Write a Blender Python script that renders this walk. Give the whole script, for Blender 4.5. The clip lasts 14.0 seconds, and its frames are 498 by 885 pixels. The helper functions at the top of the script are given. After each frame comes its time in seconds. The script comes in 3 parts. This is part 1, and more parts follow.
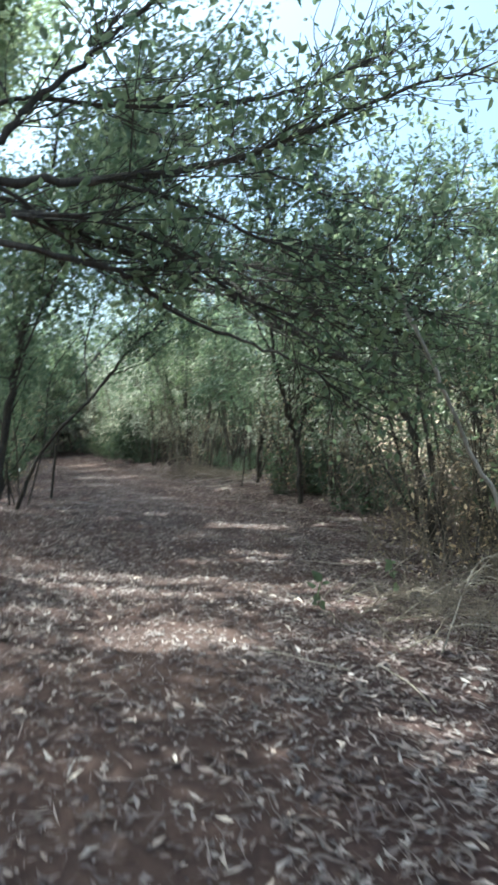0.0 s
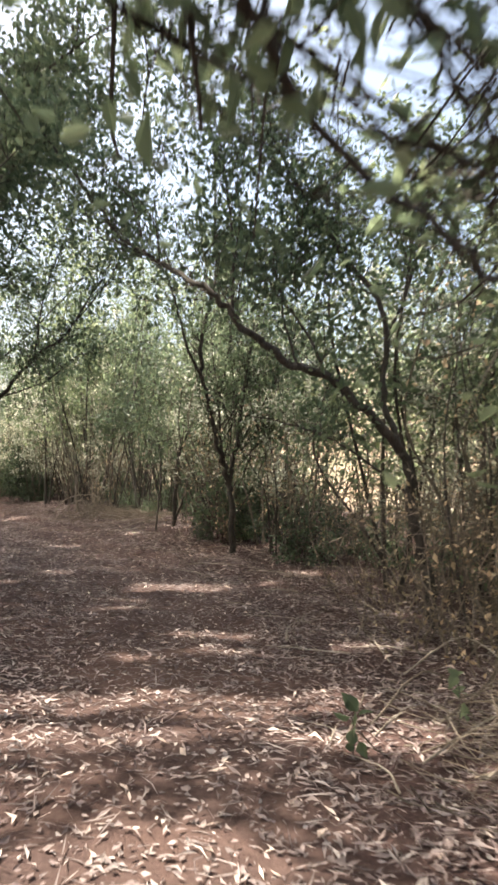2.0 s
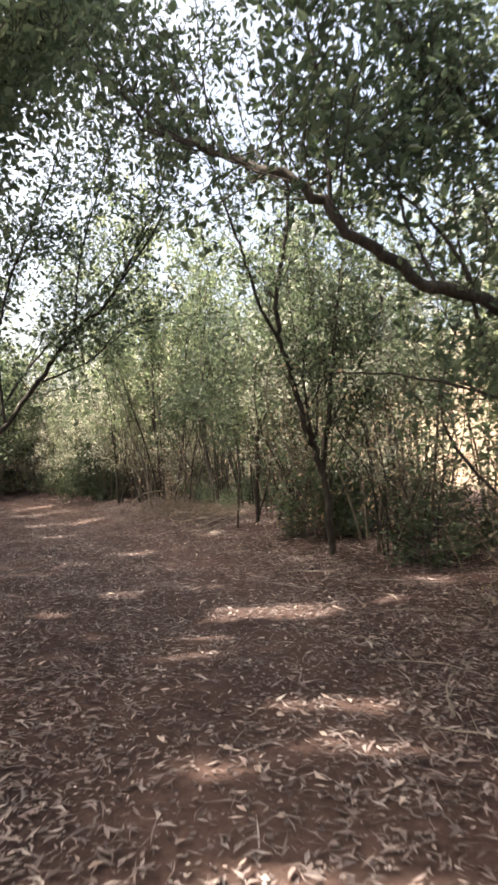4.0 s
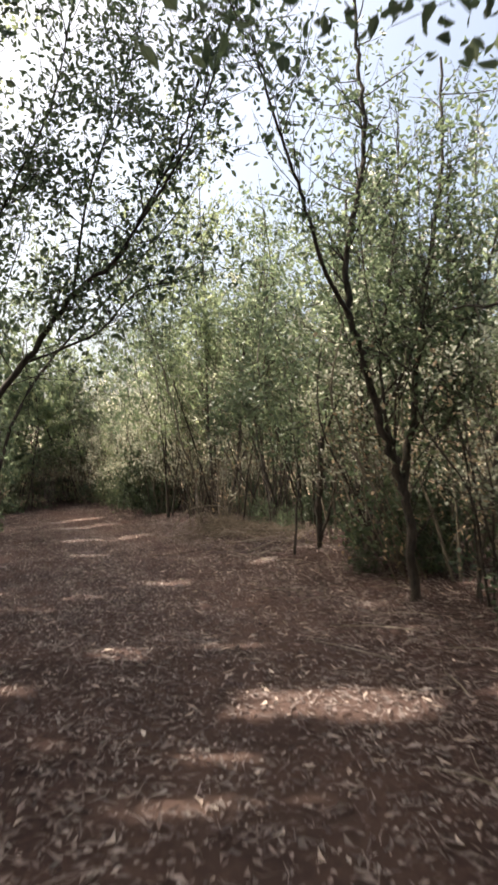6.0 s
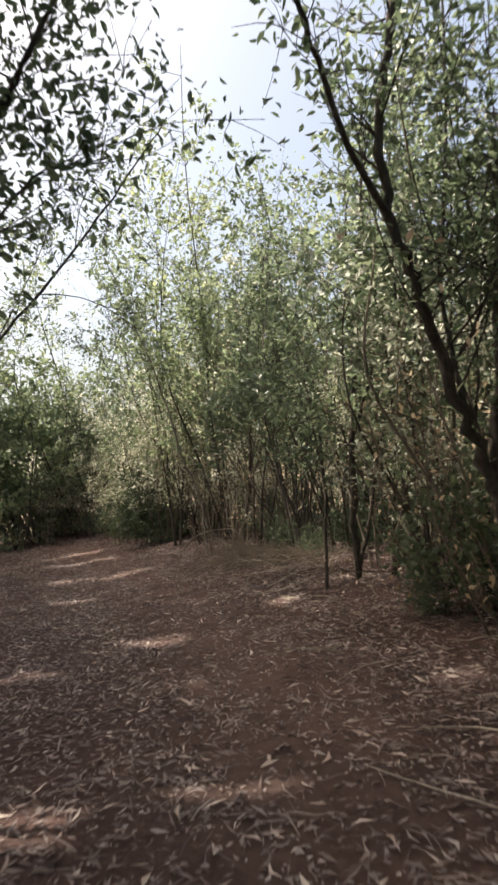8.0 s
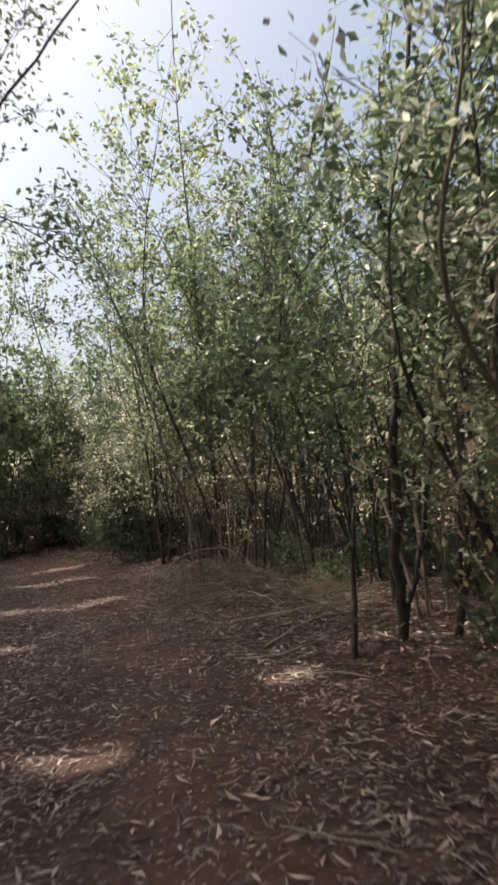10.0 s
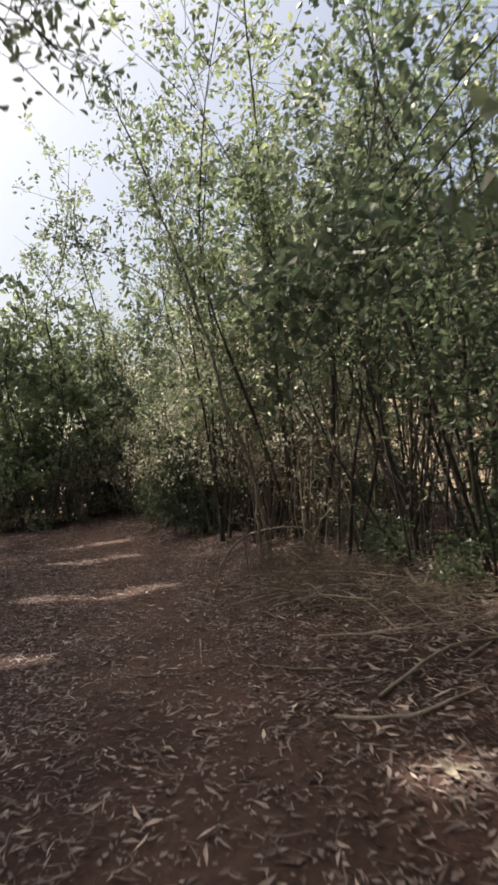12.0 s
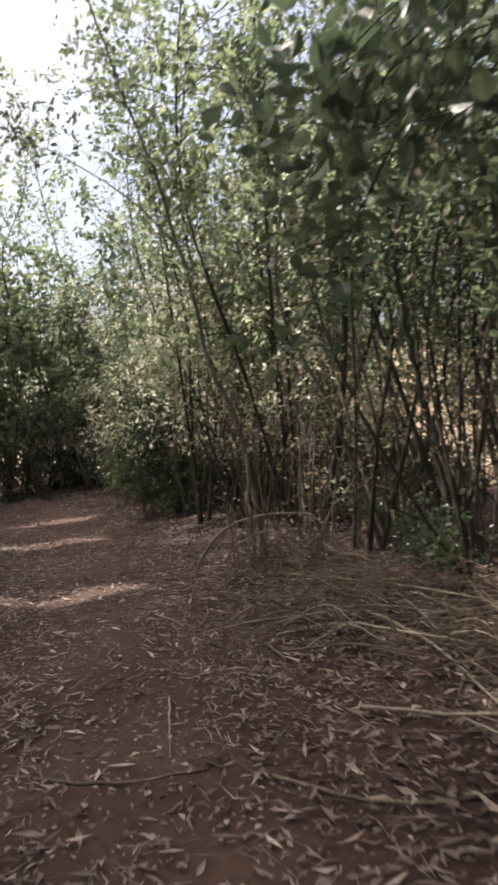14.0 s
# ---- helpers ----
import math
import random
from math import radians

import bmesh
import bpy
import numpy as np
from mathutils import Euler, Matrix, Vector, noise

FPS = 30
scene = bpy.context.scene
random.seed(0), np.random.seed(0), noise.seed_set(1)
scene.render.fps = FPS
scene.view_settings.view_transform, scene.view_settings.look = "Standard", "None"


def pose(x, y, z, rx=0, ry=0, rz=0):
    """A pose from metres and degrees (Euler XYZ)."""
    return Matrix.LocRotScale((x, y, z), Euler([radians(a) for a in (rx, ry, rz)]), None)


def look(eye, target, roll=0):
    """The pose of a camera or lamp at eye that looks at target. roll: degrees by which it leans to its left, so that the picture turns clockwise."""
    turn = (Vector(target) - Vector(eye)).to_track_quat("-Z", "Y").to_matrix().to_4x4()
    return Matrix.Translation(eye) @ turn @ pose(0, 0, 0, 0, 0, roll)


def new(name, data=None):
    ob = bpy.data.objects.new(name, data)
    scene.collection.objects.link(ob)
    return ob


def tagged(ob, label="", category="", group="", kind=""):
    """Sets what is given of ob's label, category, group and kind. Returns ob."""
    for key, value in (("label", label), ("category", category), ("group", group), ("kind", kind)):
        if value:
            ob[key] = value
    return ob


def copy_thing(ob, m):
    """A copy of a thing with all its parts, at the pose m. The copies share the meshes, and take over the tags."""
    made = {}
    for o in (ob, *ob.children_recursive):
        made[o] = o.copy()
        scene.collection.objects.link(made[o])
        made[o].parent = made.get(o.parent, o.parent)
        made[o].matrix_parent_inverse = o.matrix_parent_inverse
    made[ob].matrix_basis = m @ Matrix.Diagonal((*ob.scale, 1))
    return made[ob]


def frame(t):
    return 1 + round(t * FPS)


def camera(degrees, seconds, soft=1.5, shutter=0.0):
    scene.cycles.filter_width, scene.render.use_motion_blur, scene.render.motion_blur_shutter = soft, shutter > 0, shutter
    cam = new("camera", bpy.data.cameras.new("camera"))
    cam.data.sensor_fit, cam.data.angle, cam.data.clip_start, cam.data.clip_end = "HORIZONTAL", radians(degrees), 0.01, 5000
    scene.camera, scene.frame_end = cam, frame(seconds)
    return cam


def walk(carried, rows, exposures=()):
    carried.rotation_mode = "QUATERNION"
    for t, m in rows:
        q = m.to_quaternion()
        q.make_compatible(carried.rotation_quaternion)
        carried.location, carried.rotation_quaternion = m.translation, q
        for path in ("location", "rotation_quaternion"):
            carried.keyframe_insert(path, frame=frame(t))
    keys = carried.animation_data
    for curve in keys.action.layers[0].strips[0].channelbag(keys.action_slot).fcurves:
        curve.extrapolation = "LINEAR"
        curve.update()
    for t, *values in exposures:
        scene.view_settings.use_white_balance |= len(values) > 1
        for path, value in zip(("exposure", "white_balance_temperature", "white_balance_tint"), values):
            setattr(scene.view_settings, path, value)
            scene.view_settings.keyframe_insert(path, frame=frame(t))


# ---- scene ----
cam = camera(40.0, 14.0, soft=2.8, shutter=0.6)
PATH = [
    (0, (0.039, 0.123, 1.414), (0.027, 2.123, 1.405), 2.7),
    (0.5, (-0.215, 0.563, 1.496), (-0.052, 2.556, 1.535), -0.7),
    (1, (-0.365, 1.147, 1.504), (0.007, 3.112, 1.552), 0.5),
    (1.5, (-0.434, 1.735, 1.500), (-0.196, 3.717, 1.616), 2.3),
    (2, (-0.543, 2.356, 1.461), (-0.244, 4.331, 1.564), 2.7),
    (2.5, (-0.493, 2.980, 1.424), (-0.327, 4.973, 1.434), 1.2),
    (3, (-0.505, 3.553, 1.436), (-0.287, 5.539, 1.523), 1.0),
    (3.5, (-0.508, 4.064, 1.459), (-0.266, 6.048, 1.522), -1.2),
    (3.7, (-0.505, 4.271, 1.501), (-0.390, 6.267, 1.553), -1.5),
    (5.8, (-0.310, 6.580, 1.472), (-0.302, 8.578, 1.542), -0.6),
    (6, (-0.281, 6.870, 1.475), (-0.400, 8.864, 1.569), 0.2),
    (6.5, (-0.254, 7.544, 1.468), (-0.355, 9.537, 1.590), -1.2),
    (7, (-0.203, 8.199, 1.448), (-0.289, 10.194, 1.561), -1.2),
    (7.5, (-0.222, 8.890, 1.439), (-0.363, 10.881, 1.556), -0.9),
    (8, (-0.300, 9.592, 1.375), (-0.473, 11.578, 1.529), -3.6),
    (8.2, (-0.304, 9.817, 1.404), (-0.533, 11.797, 1.561), -1.5),
    (10.3, (-0.395, 12.939, 1.491), (-0.614, 14.920, 1.657), -3.5),
    (10.5, (-0.435, 13.173, 1.503), (-0.715, 15.151, 1.614), -3.5),
    (11, (-0.597, 13.709, 1.514), (-0.780, 15.696, 1.644), -2.5),
    (11.5, (-0.717, 14.259, 1.478), (-1.084, 16.215, 1.679), -3.7),
    (12, (-0.905, 14.831, 1.446), (-1.293, 16.791, 1.531), -2.3),
    (12.5, (-1.011, 15.393, 1.453), (-1.431, 17.345, 1.572), -2.2),
    (13, (-1.177, 15.957, 1.428), (-1.590, 17.911, 1.525), -2.5),
    (13.5, (-1.340, 16.456, 1.431), (-1.613, 18.437, 1.457), -3.5),
    (14, (-1.467, 16.936, 1.430), (-1.787, 18.910, 1.425), -1.5),
]
walk(cam, [(t, look(eye, target, roll)) for t, eye, target, roll in PATH],
     [(0, 1.68, 5500, -11), (0.5, 1.6, 5700, -7), (1.0, 1.75, 6300, 0), (1.5, 1.8, 6800, 4), (3.5, 1.78, 7200, 10), (6, 1.3, 7300, 8), (8, 1.06, 7300, 8), (10.5, 0.62, 7000, 7), (12, 0.58, 7100, 8), (12.5, 0.74, 7100, 9), (13.5, 0.76, 7000, 9), (14, 0.9, 6900, 10)])

# ---- sky and sun: high sun from the walker's left, clear sky ----
ELEV, AZI = 60.0, 76.0
SUN = Vector((-math.cos(radians(ELEV)) * math.sin(radians(AZI)), math.cos(radians(ELEV)) * math.cos(radians(AZI)), math.sin(radians(ELEV))))
world = bpy.data.worlds.new("sky")
scene.world = world
world.use_nodes = True
wn = world.node_tree
sky = wn.nodes.new("ShaderNodeTexSky")
sky.sky_type, sky.sun_disc = "NISHITA", False
sky.sun_elevation, sky.sun_rotation = radians(ELEV), radians(-AZI)
sky.dust_density, sky.air_density = 7.0, 1.0
wn.links.new(sky.outputs[0], wn.nodes["Background"].inputs[0])
wn.nodes["Background"].inputs[1].default_value = 0.15
lamp = bpy.data.lights.new("sun", "SUN")
lamp.energy, lamp.angle, lamp.color = 5.0, radians(0.55), (1.0, 0.955, 0.90)
sun_ob = new("sun", lamp)
sun_ob.matrix_world = look(SUN * 60, (0, 0, 0))

rng = np.random.default_rng(7)


# ---- materials ----
def shader(name):
    m = bpy.data.materials.new(name)
    m.use_nodes = True
    nt = m.node_tree
    return m, nt, nt.nodes["Principled BSDF"], lambda kind: nt.nodes.new(kind)


def ramp(nt, fac, stops):
    r = nt.nodes.new("ShaderNodeValToRGB")
    while len(r.color_ramp.elements) < len(stops):
        r.color_ramp.elements.new(0.5)
    for e, (p, c) in zip(r.color_ramp.elements, stops):
        e.position, e.color = p, (*c, 1)
    nt.links.new(fac, r.inputs[0])
    return r.outputs[0]


def noise_tex(nt, scale, detail=4, rough=0.6, space="Object"):
    co = nt.nodes.new("ShaderNodeTexCoord")
    n = nt.nodes.new("ShaderNodeTexNoise")
    n.inputs["Scale"].default_value, n.inputs["Detail"].default_value, n.inputs["Roughness"].default_value = scale, detail, rough
    nt.links.new(co.outputs[space], n.inputs["Vector"])
    return n.outputs[0]


def bump(nt, bsdf, height, strength, dist=0.01):
    b = nt.nodes.new("ShaderNodeBump")
    b.inputs["Strength"].default_value, b.inputs["Distance"].default_value = strength, dist
    nt.links.new(height, b.inputs["Height"])
    nt.links.new(b.outputs[0], bsdf.inputs["Normal"])


def mix_color(nt, fac, a, b, blend="MIX"):
    m = nt.nodes.new("ShaderNodeMix")
    m.data_type, m.blend_type = "RGBA", blend
    if isinstance(fac, float):
        m.inputs[0].default_value = fac
    else:
        nt.links.new(fac, m.inputs[0])
    nt.links.new(a, m.inputs[6])
    nt.links.new(b, m.inputs[7])
    return m.outputs[2]


def leaf_material(name, stops, through_light=0.6, rough=0.36):
    """Leaves: each its own tint, lit through by the sun."""
    m, nt, bsdf, node = shader(name)
    geo = node("ShaderNodeNewGeometry")
    col = ramp(nt, geo.outputs["Random Per Island"], stops)
    col = mix_color(nt, 0.35, col, ramp(nt, noise_tex(nt, 1.3, 3), [(0.3, stops[0][1]), (0.7, stops[-1][1])]))
    info = node("ShaderNodeObjectInfo")
    plant_tint = ramp(nt, info.outputs["Random"], [(0.0, (0.75, 0.80, 0.75)), (0.5, (1.1, 1.1, 1.1)), (1.0, (1.6, 1.5, 1.35))])
    col = mix_color(nt, 1.0, col, plant_tint, "MULTIPLY")
    nt.links.new(col, bsdf.inputs["Base Color"])
    bsdf.inputs["Roughness"].default_value = rough
    bsdf.inputs["Specular IOR Level"].default_value = 0.5
    tr = node("ShaderNodeBsdfTranslucent")
    bright = node("ShaderNodeHueSaturation")
    bright.inputs["Value"].default_value, bright.inputs["Saturation"].default_value, bright.inputs["Hue"].default_value = 2.35, 0.78, 0.5
    nt.links.new(col, bright.inputs["Color"])
    nt.links.new(bright.outputs[0], tr.inputs[0])
    mx = node("ShaderNodeMixShader")
    mx.inputs[0].default_value = through_light
    nt.links.new(bsdf.outputs[0], mx.inputs[1])
    nt.links.new(tr.outputs[0], mx.inputs[2])
    nt.links.new(mx.outputs[0], nt.nodes["Material Output"].inputs[0])
    return m


def bark_material(name, dark, light, scale=14.0):
    m, nt, bsdf, node = shader(name)
    co = node("ShaderNodeTexCoord")
    mp = node("ShaderNodeMapping")
    mp.inputs["Scale"].default_value = (1, 1, 0.22)
    nt.links.new(co.outputs["Object"], mp.inputs[0])
    n = node("ShaderNodeTexNoise")
    n.inputs["Scale"].default_value, n.inputs["Detail"].default_value, n.inputs["Roughness"].default_value = scale * 3, 5, 0.7
    nt.links.new(mp.outputs[0], n.inputs["Vector"])
    fine = ramp(nt, n.outputs[0], [(0.3, dark), (0.72, light)])
    patch = ramp(nt, noise_tex(nt, 3.0, 3), [(0.45, (0.62, 0.6, 0.56)), (0.62, (1, 1, 1))])
    nt.links.new(mix_color(nt, 1.0, fine, patch, "MULTIPLY"), bsdf.inputs["Base Color"])
    bsdf.inputs["Roughness"].default_value = 0.9
    bump(nt, bsdf, n.outputs[0], 0.7, 0.012)
    return m


GREEN = leaf_material("green_leaves", [(0.0, (0.036, 0.058, 0.030)), (0.5, (0.070, 0.102, 0.050)), (1.0, (0.15, 0.175, 0.09))])
DEEP = leaf_material("dark_green_leaves", [(0.0, (0.030, 0.050, 0.028)), (0.6, (0.055, 0.082, 0.040)), (1.0, (0.10, 0.125, 0.06))], 0.3)
# olive leaf colour is raised well above green to stand for sun on them
SUNLIT_OLIVE = leaf_material("olive_leaves", [(0.0, (0.095, 0.108, 0.072)), (0.5, (0.215, 0.22, 0.155)), (1.0, (0.47, 0.46, 0.38))])
DRY = leaf_material("dry_leaves", [(0.0, (0.13, 0.085, 0.05)), (0.5, (0.25, 0.18, 0.11)), (1.0, (0.42, 0.34, 0.23))], 0.25, 0.7)
LITTER = leaf_material("fallen_leaves", [(0.0, (0.052, 0.029, 0.027)), (0.45, (0.110, 0.065, 0.059)), (0.8, (0.23, 0.158, 0.145)), (1.0, (0.47, 0.40, 0.37))], 0.08, 0.6)
BARK = bark_material("dark_bark", (0.030, 0.024, 0.020), (0.13, 0.105, 0.085))
PALE_BARK = bark_material("pale_bark", (0.10, 0.085, 0.065), (0.34, 0.29, 0.23))
TWIG = bark_material("dry_twig", (0.11, 0.085, 0.065), (0.36, 0.29, 0.23), 30)

PALE_STICK = bark_material("bleached_wood", (0.24, 0.20, 0.16), (0.58, 0.51, 0.43), 30)
PALE_LEAF = leaf_material("bleached_leaves", [(0.0, (0.20, 0.145, 0.125)), (0.6, (0.36, 0.29, 0.26)), (1.0, (0.55, 0.48, 0.44))], 0.08, 0.6)


def ground_material():
    m, nt, bsdf, node = shader("forest_soil")
    at = node("ShaderNodeAttribute")
    at.attribute_name = "trodden"
    litter = ramp(nt, noise_tex(nt, 28, 6, 0.7), [(0.3, (0.036, 0.021, 0.019)), (0.55, (0.080, 0.049, 0.044)), (0.75, (0.165, 0.115, 0.102))])
    soil = ramp(nt, noise_tex(nt, 9, 8, 0.72), [(0.3, (0.076, 0.046, 0.039)), (0.7, (0.145, 0.096, 0.082))])
    near = mix_color(nt, at.outputs["Fac"], litter, soil)
    far = node("ShaderNodeAttribute")
    far.attribute_name = "open_field"
    field = ramp(nt, noise_tex(nt, 0.35, 8, 0.7), [(0.3, (0.19, 0.135, 0.09)), (0.5, (0.27, 0.21, 0.155)), (0.7, (0.10, 0.11, 0.065))])
    col = mix_color(nt, far.outputs["Fac"], near, field)
    patch = ramp(nt, noise_tex(nt, 0.9, 4), [(0.35, (0.72, 0.70, 0.70)), (0.65, (1.1, 1.05, 1.0))])
    nt.links.new(mix_color(nt, 1.0, col, patch, "MULTIPLY"), bsdf.inputs["Base Color"])
    bsdf.inputs["Roughness"].default_value = 0.95
    bsdf.inputs["Specular IOR Level"].default_value = 0.2
    bump(nt, bsdf, noise_tex(nt, 35, 8, 0.75), 0.8, 0.02)
    return m


SOIL = ground_material()


# ---- geometry helpers ----
class Geo:
    """Gathers rings and leaves, and turns them into one mesh."""

    def __init__(self):
        self.v, self.f, self.n = [], {3: [], 4: []}, 0

    def add(self, verts, faces):
        faces = np.asarray(faces)
        self.v.append(np.asarray(verts, float))
        self.f[faces.shape[1]].append(faces + self.n)
        self.n += len(verts)

    def mesh(self, name, material, smooth=False):
        me = bpy.data.meshes.new(name)
        v = np.concatenate(self.v)
        loops, starts, at = [], [], 0
        for k in (3, 4):
            if self.f[k]:
                f = np.concatenate(self.f[k])
                loops.append(f.ravel())
                starts.append(at + k * np.arange(len(f)))
                at += f.size
        loops, starts = np.concatenate(loops), np.concatenate(starts)
        me.vertices.add(len(v))
        me.vertices.foreach_set("co", v.ravel())
        me.loops.add(len(loops))
        me.loops.foreach_set("vertex_index", loops.astype(np.int32))
        me.polygons.add(len(starts))
        me.polygons.foreach_set("loop_start", starts.astype(np.int32))
        me.update(calc_edges=True)
        me.polygons.foreach_set("use_smooth", np.full(len(starts), smooth))
        me.materials.append(material)
        return me


def part(name, geo, material, parent=None, label="", smooth=False):
    ob = new(name, geo.mesh(name, material, smooth))
    ob.parent = parent
    return tagged(ob, label) if label else ob


def smooth_line(points, steps=5):
    """A rounded line through the points."""
    p = np.asarray(points, float)
    if len(p) < 3:
        return np.array([p[0] + (p[-1] - p[0]) * i / steps for i in range(steps + 1)])
    q = np.vstack([2 * p[0] - p[1], p, 2 * p[-1] - p[-2]])
    out = []
    for i in range(1, len(q) - 2):
        a, b, c, d = q[i - 1:i + 3]
        for s in range(steps):
            u = s / steps
            out.append(0.5 * (2 * b + (c - a) * u + (2 * a - 5 * b + 4 * c - d) * u * u + (3 * b - a - 3 * c + d) * u ** 3))
    out.append(p[-1])
    return np.array(out)


def tube(geo, line, r0, r1, sides=6, wobble=0.12):
    """A tapered, slightly uneven branch along a line."""
    line = np.asarray(line)
    n = len(line)
    d = np.gradient(line, axis=0)
    d /= np.linalg.norm(d, axis=1)[:, None] + 1e-9
    ref = np.where(np.abs(d[:, 2:3]) > 0.9, [[1.0, 0, 0]], [[0, 0, 1.0]])
    a = np.cross(d, ref)
    a /= np.linalg.norm(a, axis=1)[:, None] + 1e-9
    b = np.cross(d, a)
    r = np.linspace(r0, r1, n)[:, None] * (1 + wobble * rng.normal(size=(n, sides)))
    ang = np.arange(sides) * 2 * np.pi / sides
    v = line[:, None] + r[..., None] * (np.cos(ang)[None, :, None] * a[:, None] + np.sin(ang)[None, :, None] * b[:, None])
    f = []
    for i in range(n - 1):
        for j in range(sides):
            k = (j + 1) % sides
            f.append((i * sides + j, i * sides + k, (i + 1) * sides + k, (i + 1) * sides + j))
    geo.add(v.reshape(-1, 3), f)
    tip = (n - 1) * sides
    geo.add(np.vstack([v[-1], line[-1] + d[-1] * r1]), [(j, (j + 1) % sides, sides) for j in range(sides)])


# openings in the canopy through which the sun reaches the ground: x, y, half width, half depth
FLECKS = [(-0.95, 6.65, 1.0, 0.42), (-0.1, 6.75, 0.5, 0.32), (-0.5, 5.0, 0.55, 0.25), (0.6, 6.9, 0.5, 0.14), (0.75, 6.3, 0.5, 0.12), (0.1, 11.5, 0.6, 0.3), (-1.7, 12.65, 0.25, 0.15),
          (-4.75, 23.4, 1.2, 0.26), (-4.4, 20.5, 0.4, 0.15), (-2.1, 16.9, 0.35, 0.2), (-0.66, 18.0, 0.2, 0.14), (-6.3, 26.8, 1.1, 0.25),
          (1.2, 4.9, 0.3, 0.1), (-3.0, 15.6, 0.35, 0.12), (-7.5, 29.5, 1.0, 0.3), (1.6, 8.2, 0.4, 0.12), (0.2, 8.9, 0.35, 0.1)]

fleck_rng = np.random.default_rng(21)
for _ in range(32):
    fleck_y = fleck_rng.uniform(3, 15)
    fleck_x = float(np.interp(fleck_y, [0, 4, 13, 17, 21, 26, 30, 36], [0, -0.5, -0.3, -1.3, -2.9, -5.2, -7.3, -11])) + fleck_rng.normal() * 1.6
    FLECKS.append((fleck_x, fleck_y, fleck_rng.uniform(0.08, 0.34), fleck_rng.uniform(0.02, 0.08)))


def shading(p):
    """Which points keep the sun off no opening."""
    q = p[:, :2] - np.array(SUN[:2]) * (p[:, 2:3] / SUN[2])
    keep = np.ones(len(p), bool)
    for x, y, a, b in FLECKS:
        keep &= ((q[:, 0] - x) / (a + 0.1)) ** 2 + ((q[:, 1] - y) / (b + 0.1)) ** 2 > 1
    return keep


def leaves(geo, p, size, droop=0.3, slim=0.45, rounded=False, six=False):
    """Folded pointed leaves at the points p; two halves, bent along the midrib."""
    n = len(p)
    if not n:
        return
    d = rng.normal(size=(n, 3))
    d[:, 2] -= droop
    d /= np.linalg.norm(d, axis=1)[:, None]
    s = np.cross(d, rng.normal(size=(n, 3)))
    s /= np.linalg.norm(s, axis=1)[:, None] + 1e-9
    u = np.cross(s, d)
    L = size * rng.uniform(0.6, 1.25, (n, 1))
    w = L * slim * rng.uniform(0.8, 1.15, (n, 1)) * 0.5
    mid = p + d * L * 0.42
    if rounded:
        a, b, tip = p + d * L * 0.22, p + d * L * 0.68 - u * L * 0.05, p + d * L - u * L * 0.15
        r = u * w * 0.3
        v = np.stack([p, a + s * w * 0.8 + r, mid + s * w + r, b + s * w * 0.62 + r, tip, b - s * w * 0.62 + r, mid - s * w + r, a - s * w * 0.8 + r, a, mid, b], 1)
        k = 11 * np.arange(n)[:, None]
        tri = ((0, 8, 1), (0, 7, 8), (3, 10, 4), (10, 5, 4), (1, 8, 9), (1, 9, 2), (2, 9, 10), (2, 10, 3), (8, 7, 6), (8, 6, 9), (9, 6, 5), (9, 5, 10))
        geo.add(v.reshape(-1, 3), np.concatenate([k + np.array([t]) for t in tri]))
        return
    if six:
        a, b, r = p + d * L * 0.28, p + d * L * 0.66, u * w * 0.35
        v = np.stack([p, a + s * w * 0.95 + r, b + s * w * 0.75 + r, p + d * L - u * L * 0.1, b - s * w * 0.75 + r, a - s * w * 0.95 + r], 1)
        k = 6 * np.arange(n)[:, None]
        geo.add(v.reshape(-1, 3), np.concatenate([k + np.array([t]) for t in ((0, 3, 1), (1, 3, 2), (0, 5, 3), (5, 4, 3))]))
        return
    v = np.stack([p, mid + s * w + u * w * 0.4, p + d * L, mid - s * w + u * w * 0.4], 1)
    k = 4 * np.arange(n)[:, None]
    f = np.concatenate([k + np.array([[0, 2, 1]]), k + np.array([[0, 3, 2]])])
    geo.add(v.reshape(-1, 3), f)


PATH_Y = np.array([-400, -20, 0, 4, 7, 10, 13, 17, 21, 26, 30, 36, 60, 900])
PATH_X = np.array([0.5, 0.5, 0, -0.5, -0.25, -0.3, -0.3, -1.3, -2.9, -5.2, -7.3, -11, -28, -560])


def over_path(line):
    """Whether a twig hangs low into the way that people walk."""
    off = np.abs(line[:, 0] - np.interp(line[:, 1], PATH_Y, PATH_X))
    low = np.where(line[:, 1] > 6, 2.75, 1.98)
    return bool(np.any((off < np.where(line[:, 1] > 6, 1.0, 0.55)) & (line[:, 2] < low) & (line[:, 1] < 17.5)))


def twigs_on(line, n, length, rise=0.35, start=0.3, along=0.7):
    """Side twigs off a limb: lines that leave it and bend upwards."""
    made = []
    for _ in range(n):
        i = int(rng.uniform(start, 0.98) * (len(line) - 1))
        d = rng.normal(size=3)
        d[2] = d[2] * 0.6 + rise
        t = line[min(i + 1, len(line) - 1)] - line[max(i - 1, 0)]
        d += along * 1.4 * t / (np.linalg.norm(t) + 1e-9)
        d /= np.linalg.norm(d)
        e = d + np.array([0, 0, 0.25]) + rng.normal(size=3) * 0.35
        L = length * rng.uniform(0.5, 1.2)
        made.append(smooth_line([line[i], line[i] + d * L * 0.5, line[i] + d * L * 0.5 + e / np.linalg.norm(e) * L * 0.5], 3))
    return made


# ---- the lie of the land ----

